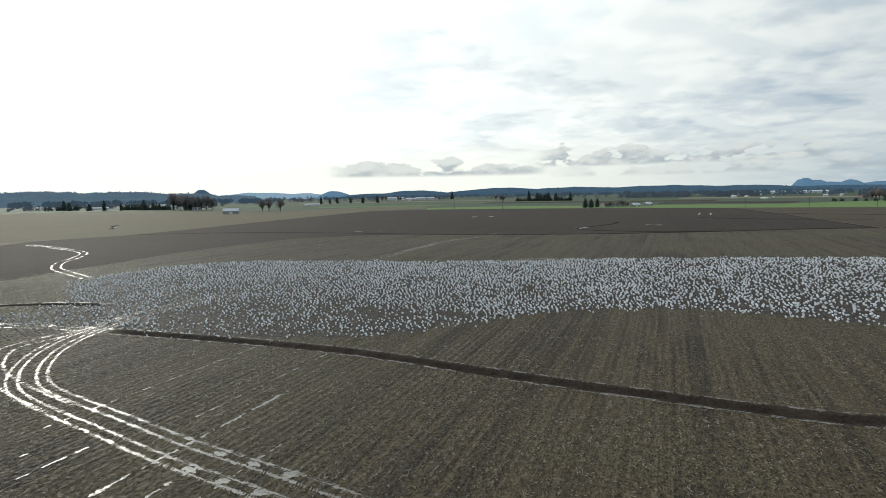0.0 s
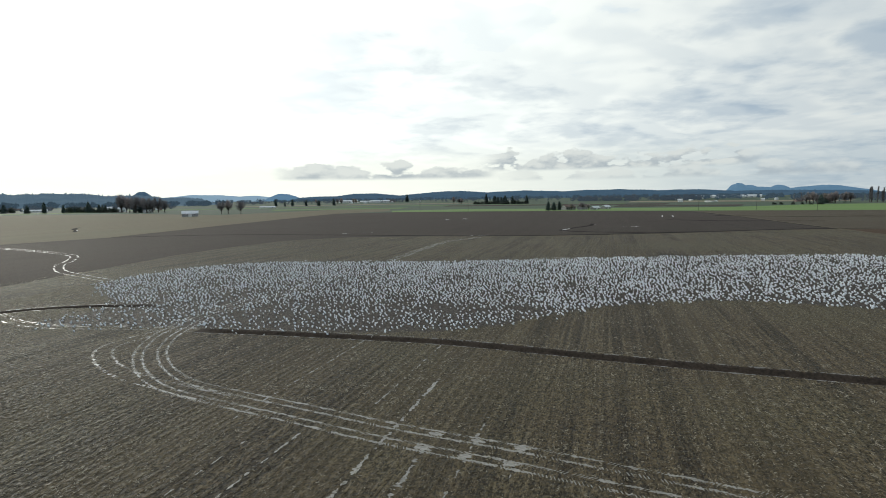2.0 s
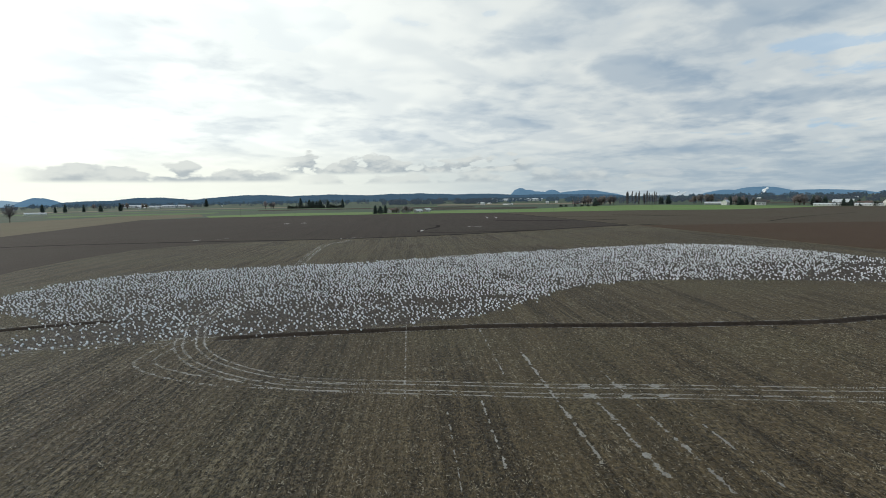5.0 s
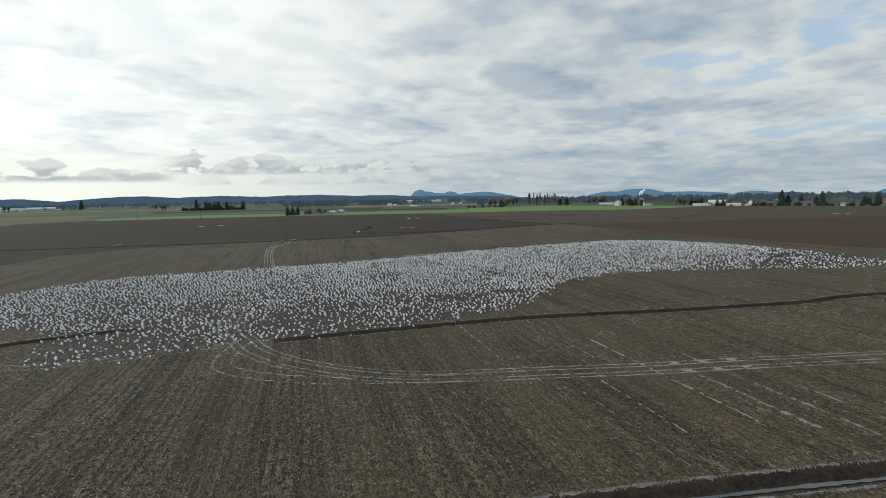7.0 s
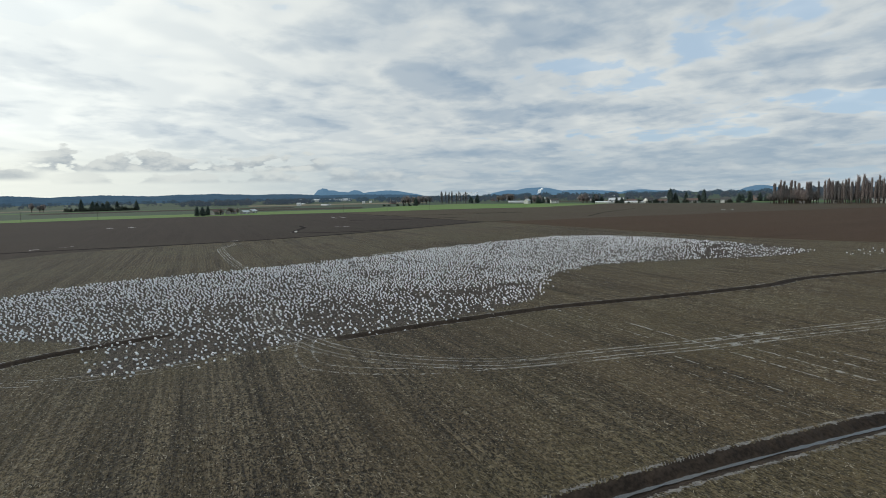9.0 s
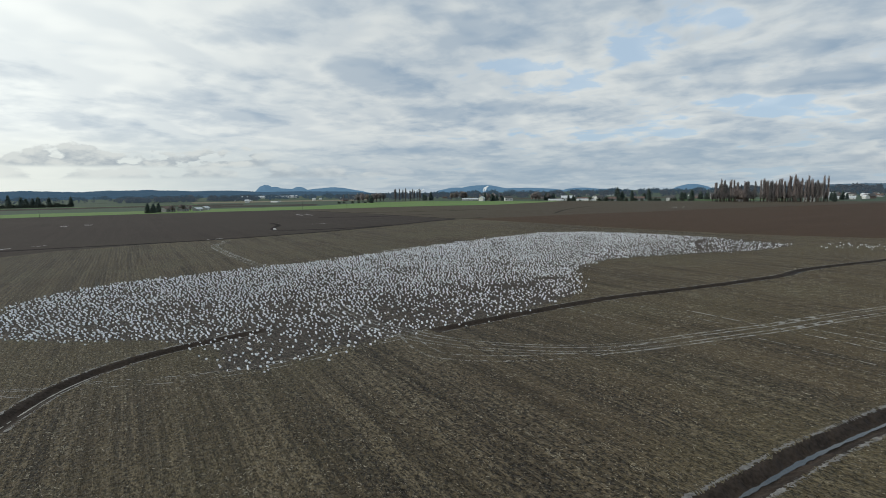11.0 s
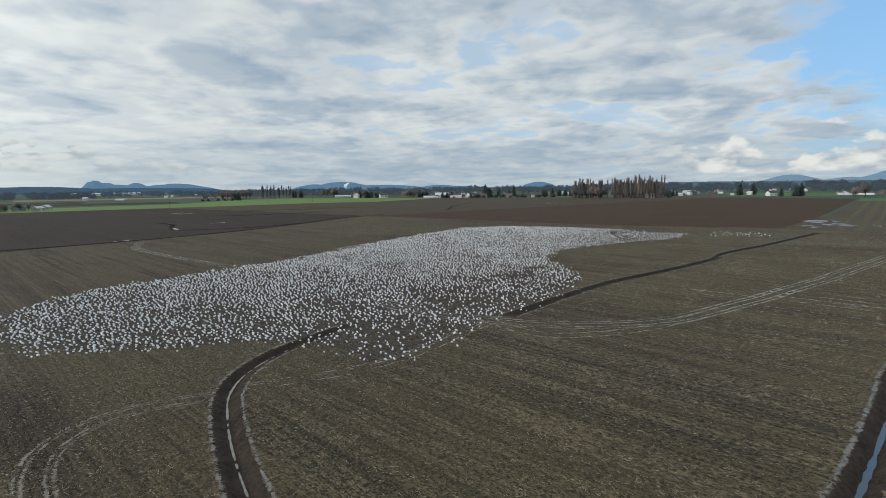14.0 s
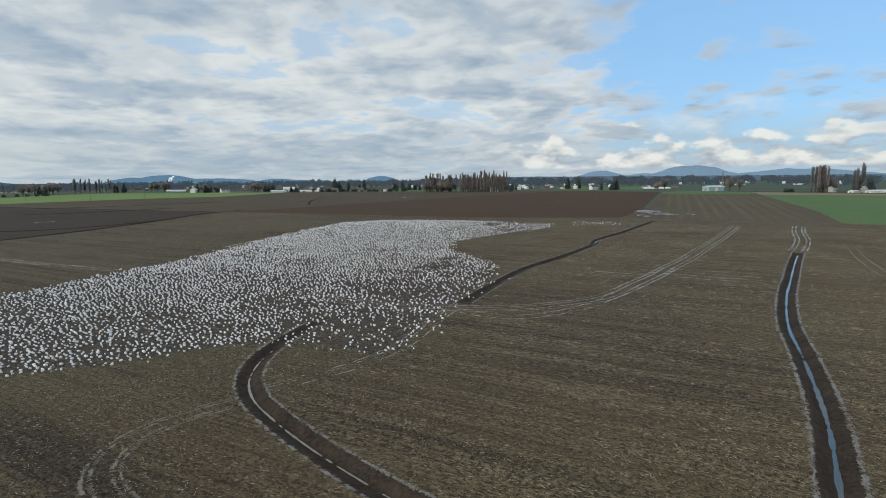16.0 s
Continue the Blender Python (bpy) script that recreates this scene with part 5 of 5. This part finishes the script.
put(HOUSE_C, 646, 27, -85), put(HOUSE_A, 652, 62, -85, 0.9), put(HOUSE_B, 648, 92, -80)
put(SHED_WHITE, 760, -6, -85, 0.6), put(HOUSE_A, 716, -122, -60, 0.9), put(HOUSE_C, 712, -152, -40, 0.9)
put(SHED_WHITE, 486, -338, -60, 0.45), put(SHED_WHITE, 478, -354, -80, 0.5), put(SHED_GREY, 492, -350, -50, 0.9), put(SHED_WHITE, 474, -366, -72, 0.45), put(HOUSE_C, 505, -326, -60, 0.8)
put(HOUSE_A, -420, 925, 30), put(SHED_GREY, -395, 925, 24), put(HOUSE_C, -360, 900, 10), put(HOUSE_A, -292, 812, 20), put(BARN_RED, -340, 985, 20), put(SHED_WHITE, -160, 1010, 20, 0.6)
put(SHED_WHITE, -35, 1966, 5, 1.4), put(SHED_WHITE, 69, 1748, 0, 1.3), put(SHED_WHITE, 30, 1800, 4, 1.0), put(BARN_RED, 110, 1800, 12, 1.2)
for k in range(5):
    put(SHED_WHITE, 1190 + 26 * k, 1720 - 20 * k, -36, 1.5)
village = np.random.default_rng(5)
for a0, a1, r0, r1, count in ((-33, -48, 1100, 1800, 14), (-50, -76, 1000, 1700, 18), (-80, -108, 800, 1250, 62), (-106, -124, 900, 1600, 14), (33, 18, 1100, 1500, 10), (8, -8, 1500, 2100, 8)):
    for _ in range(count):
        a, r = radians(village.uniform(a1, a0)), village.uniform(r0, r1)
        kind = (HOUSE_A, HOUSE_B, HOUSE_C, HOUSE_C, SHED_GREY, BARN_RED, SHED_WHITE)[int(village.integers(7))]
        put(kind, -40 - r * math.sin(a), 20 + r * math.cos(a), village.uniform(0, 180), village.uniform(0.6, 0.8) if kind is not SHED_WHITE else 0.42)


# ---- woods too far off to count ----
def far_wood(a0, a1, r, depth, height, count, mat, label, seed):
    q = np.random.default_rng(seed)
    a = np.radians(q.uniform(a1, a0, count))
    lumpy = np.array([noise.noise(Vector((v * 60, r * 0.01, seed))) for v in a])
    ok = lumpy > -0.25
    a, lumpy = a[ok], lumpy[ok]
    rr = r + q.uniform(0, depth, len(a))
    base = np.column_stack([-40 - rr * np.sin(a), 20 + rr * np.cos(a), np.zeros(len(a))])
    verts, tris, total = [], [], 0
    for p, lump in zip(base, lumpy):
        h = height * q.uniform(0.55, 1.05) * (1 + 0.5 * lump)
        w = h * q.uniform(0.22, 0.5)
        v = q.normal(size=(16, 3))
        v /= np.linalg.norm(v, axis=1)[:, None]
        c = p + np.column_stack([v[:, 0] * w, v[:, 1] * w, h * (0.5 + 0.42 * v[:, 2])])
        lv, lt = leaves(c, h * 0.20, q)
        verts.append(lv)
        tris.append(lt + total)
        total += len(lv)
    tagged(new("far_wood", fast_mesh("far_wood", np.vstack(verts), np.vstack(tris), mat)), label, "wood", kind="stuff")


# the woods' blue-grey glow is haze put into the material
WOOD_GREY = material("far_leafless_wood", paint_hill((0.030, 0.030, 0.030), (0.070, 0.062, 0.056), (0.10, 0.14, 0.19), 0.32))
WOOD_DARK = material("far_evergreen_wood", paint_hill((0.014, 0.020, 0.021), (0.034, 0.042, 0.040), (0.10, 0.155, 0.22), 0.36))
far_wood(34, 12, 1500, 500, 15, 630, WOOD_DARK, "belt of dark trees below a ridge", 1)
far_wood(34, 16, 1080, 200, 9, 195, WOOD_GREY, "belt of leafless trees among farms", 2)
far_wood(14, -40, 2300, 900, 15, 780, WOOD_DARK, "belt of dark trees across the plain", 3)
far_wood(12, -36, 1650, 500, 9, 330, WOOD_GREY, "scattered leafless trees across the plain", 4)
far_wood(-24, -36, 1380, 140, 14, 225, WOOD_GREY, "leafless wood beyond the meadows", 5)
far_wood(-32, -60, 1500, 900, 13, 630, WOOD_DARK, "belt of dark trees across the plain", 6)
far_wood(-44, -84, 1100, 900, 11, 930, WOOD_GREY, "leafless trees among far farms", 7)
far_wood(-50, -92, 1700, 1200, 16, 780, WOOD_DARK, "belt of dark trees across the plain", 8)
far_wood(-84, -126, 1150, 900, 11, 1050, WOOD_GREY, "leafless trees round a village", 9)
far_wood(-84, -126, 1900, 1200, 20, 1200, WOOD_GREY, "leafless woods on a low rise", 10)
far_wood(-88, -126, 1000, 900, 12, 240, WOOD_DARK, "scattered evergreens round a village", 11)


# ---- steam over a far works ----
STEAM = material("white_steam", paint_hill((0.80, 0.80, 0.80), (0.92, 0.92, 0.92), (0.8, 0.85, 0.9), 0.10))


def steam_plume(azimuth, reach, height, drift, seed):
    """A standing white plume that widens and leans as it rises."""
    q = np.random.default_rng(seed)
    bm = bmesh.new()
    for i in range(14):
        u = i / 13
        at = Vector((-40 - reach * math.sin(radians(azimuth)) + drift * u * u + q.normal(0, 3), 20 + reach * math.cos(radians(azimuth)) + q.normal(0, 3), height * (0.05 + 0.9 * u)))
        size = height * (0.05 + 0.08 * u) * q.uniform(0.6, 1.2)
        ball = bmesh.ops.create_icosphere(bm, subdivisions=2, radius=size, matrix=Matrix.Translation(at))
        for v in ball["verts"]:
            v.co += (v.co - at) * 0.45 * noise.noise(v.co * (2.2 / size) + Vector((seed, 0, 0)))
    for f in bm.faces:
        f.smooth = True
    me = bpy.data.meshes.new("steam_plume")
    bm.to_mesh(me)
    bm.free()
    me.materials.append(STEAM)
    tagged(new("steam_plume", me), "white steam plume rising from a far works", "steam", kind="stuff")


steam_plume(-60.2, 4200, 48, 34, 1)
steam_plume(-60.0, 4200, 40, 22, 4)
steam_plume(-52.6, 4200, 34, 70, 2)
steam_plume(-53.3, 4200, 32, 60, 3)


# ---- poles along the field edges ----
def utility_pole(x, y, height=9.0):
    base = new("utility_pole")
    part("post", mesh_of("post", [(0.14 * math.cos(a) * s, 0.14 * math.sin(a) * s, z) for z, s in ((-0.1, 1.0), (height, 0.65)) for a in (0, 1.05, 2.09, 3.14, 4.19, 5.24)], [(i, (i + 1) % 6, 6 + (i + 1) % 6, 6 + i) for i in range(6)] + [tuple(range(6, 12))], BARK), base)
    part("crossarm", box(0, 0, height - 0.8, 2.2, 0.12, 0.14, BARK, "crossarm"), base)
    base.matrix_basis = pose(x, y, 0, 0, 0, 40)
    return tagged(base, "weathered wooden utility pole with one crossarm", "pole", "poles along the field edge")


pole = utility_pole(376, 459)
for x, y in ((405, 420), (476, 410), (118, 567), (70, 605), (330, 480), (465, -226), (560, -180), (700, -100)):
    copy_thing(pole, pose(x, y, 0, 0, 0, 40))
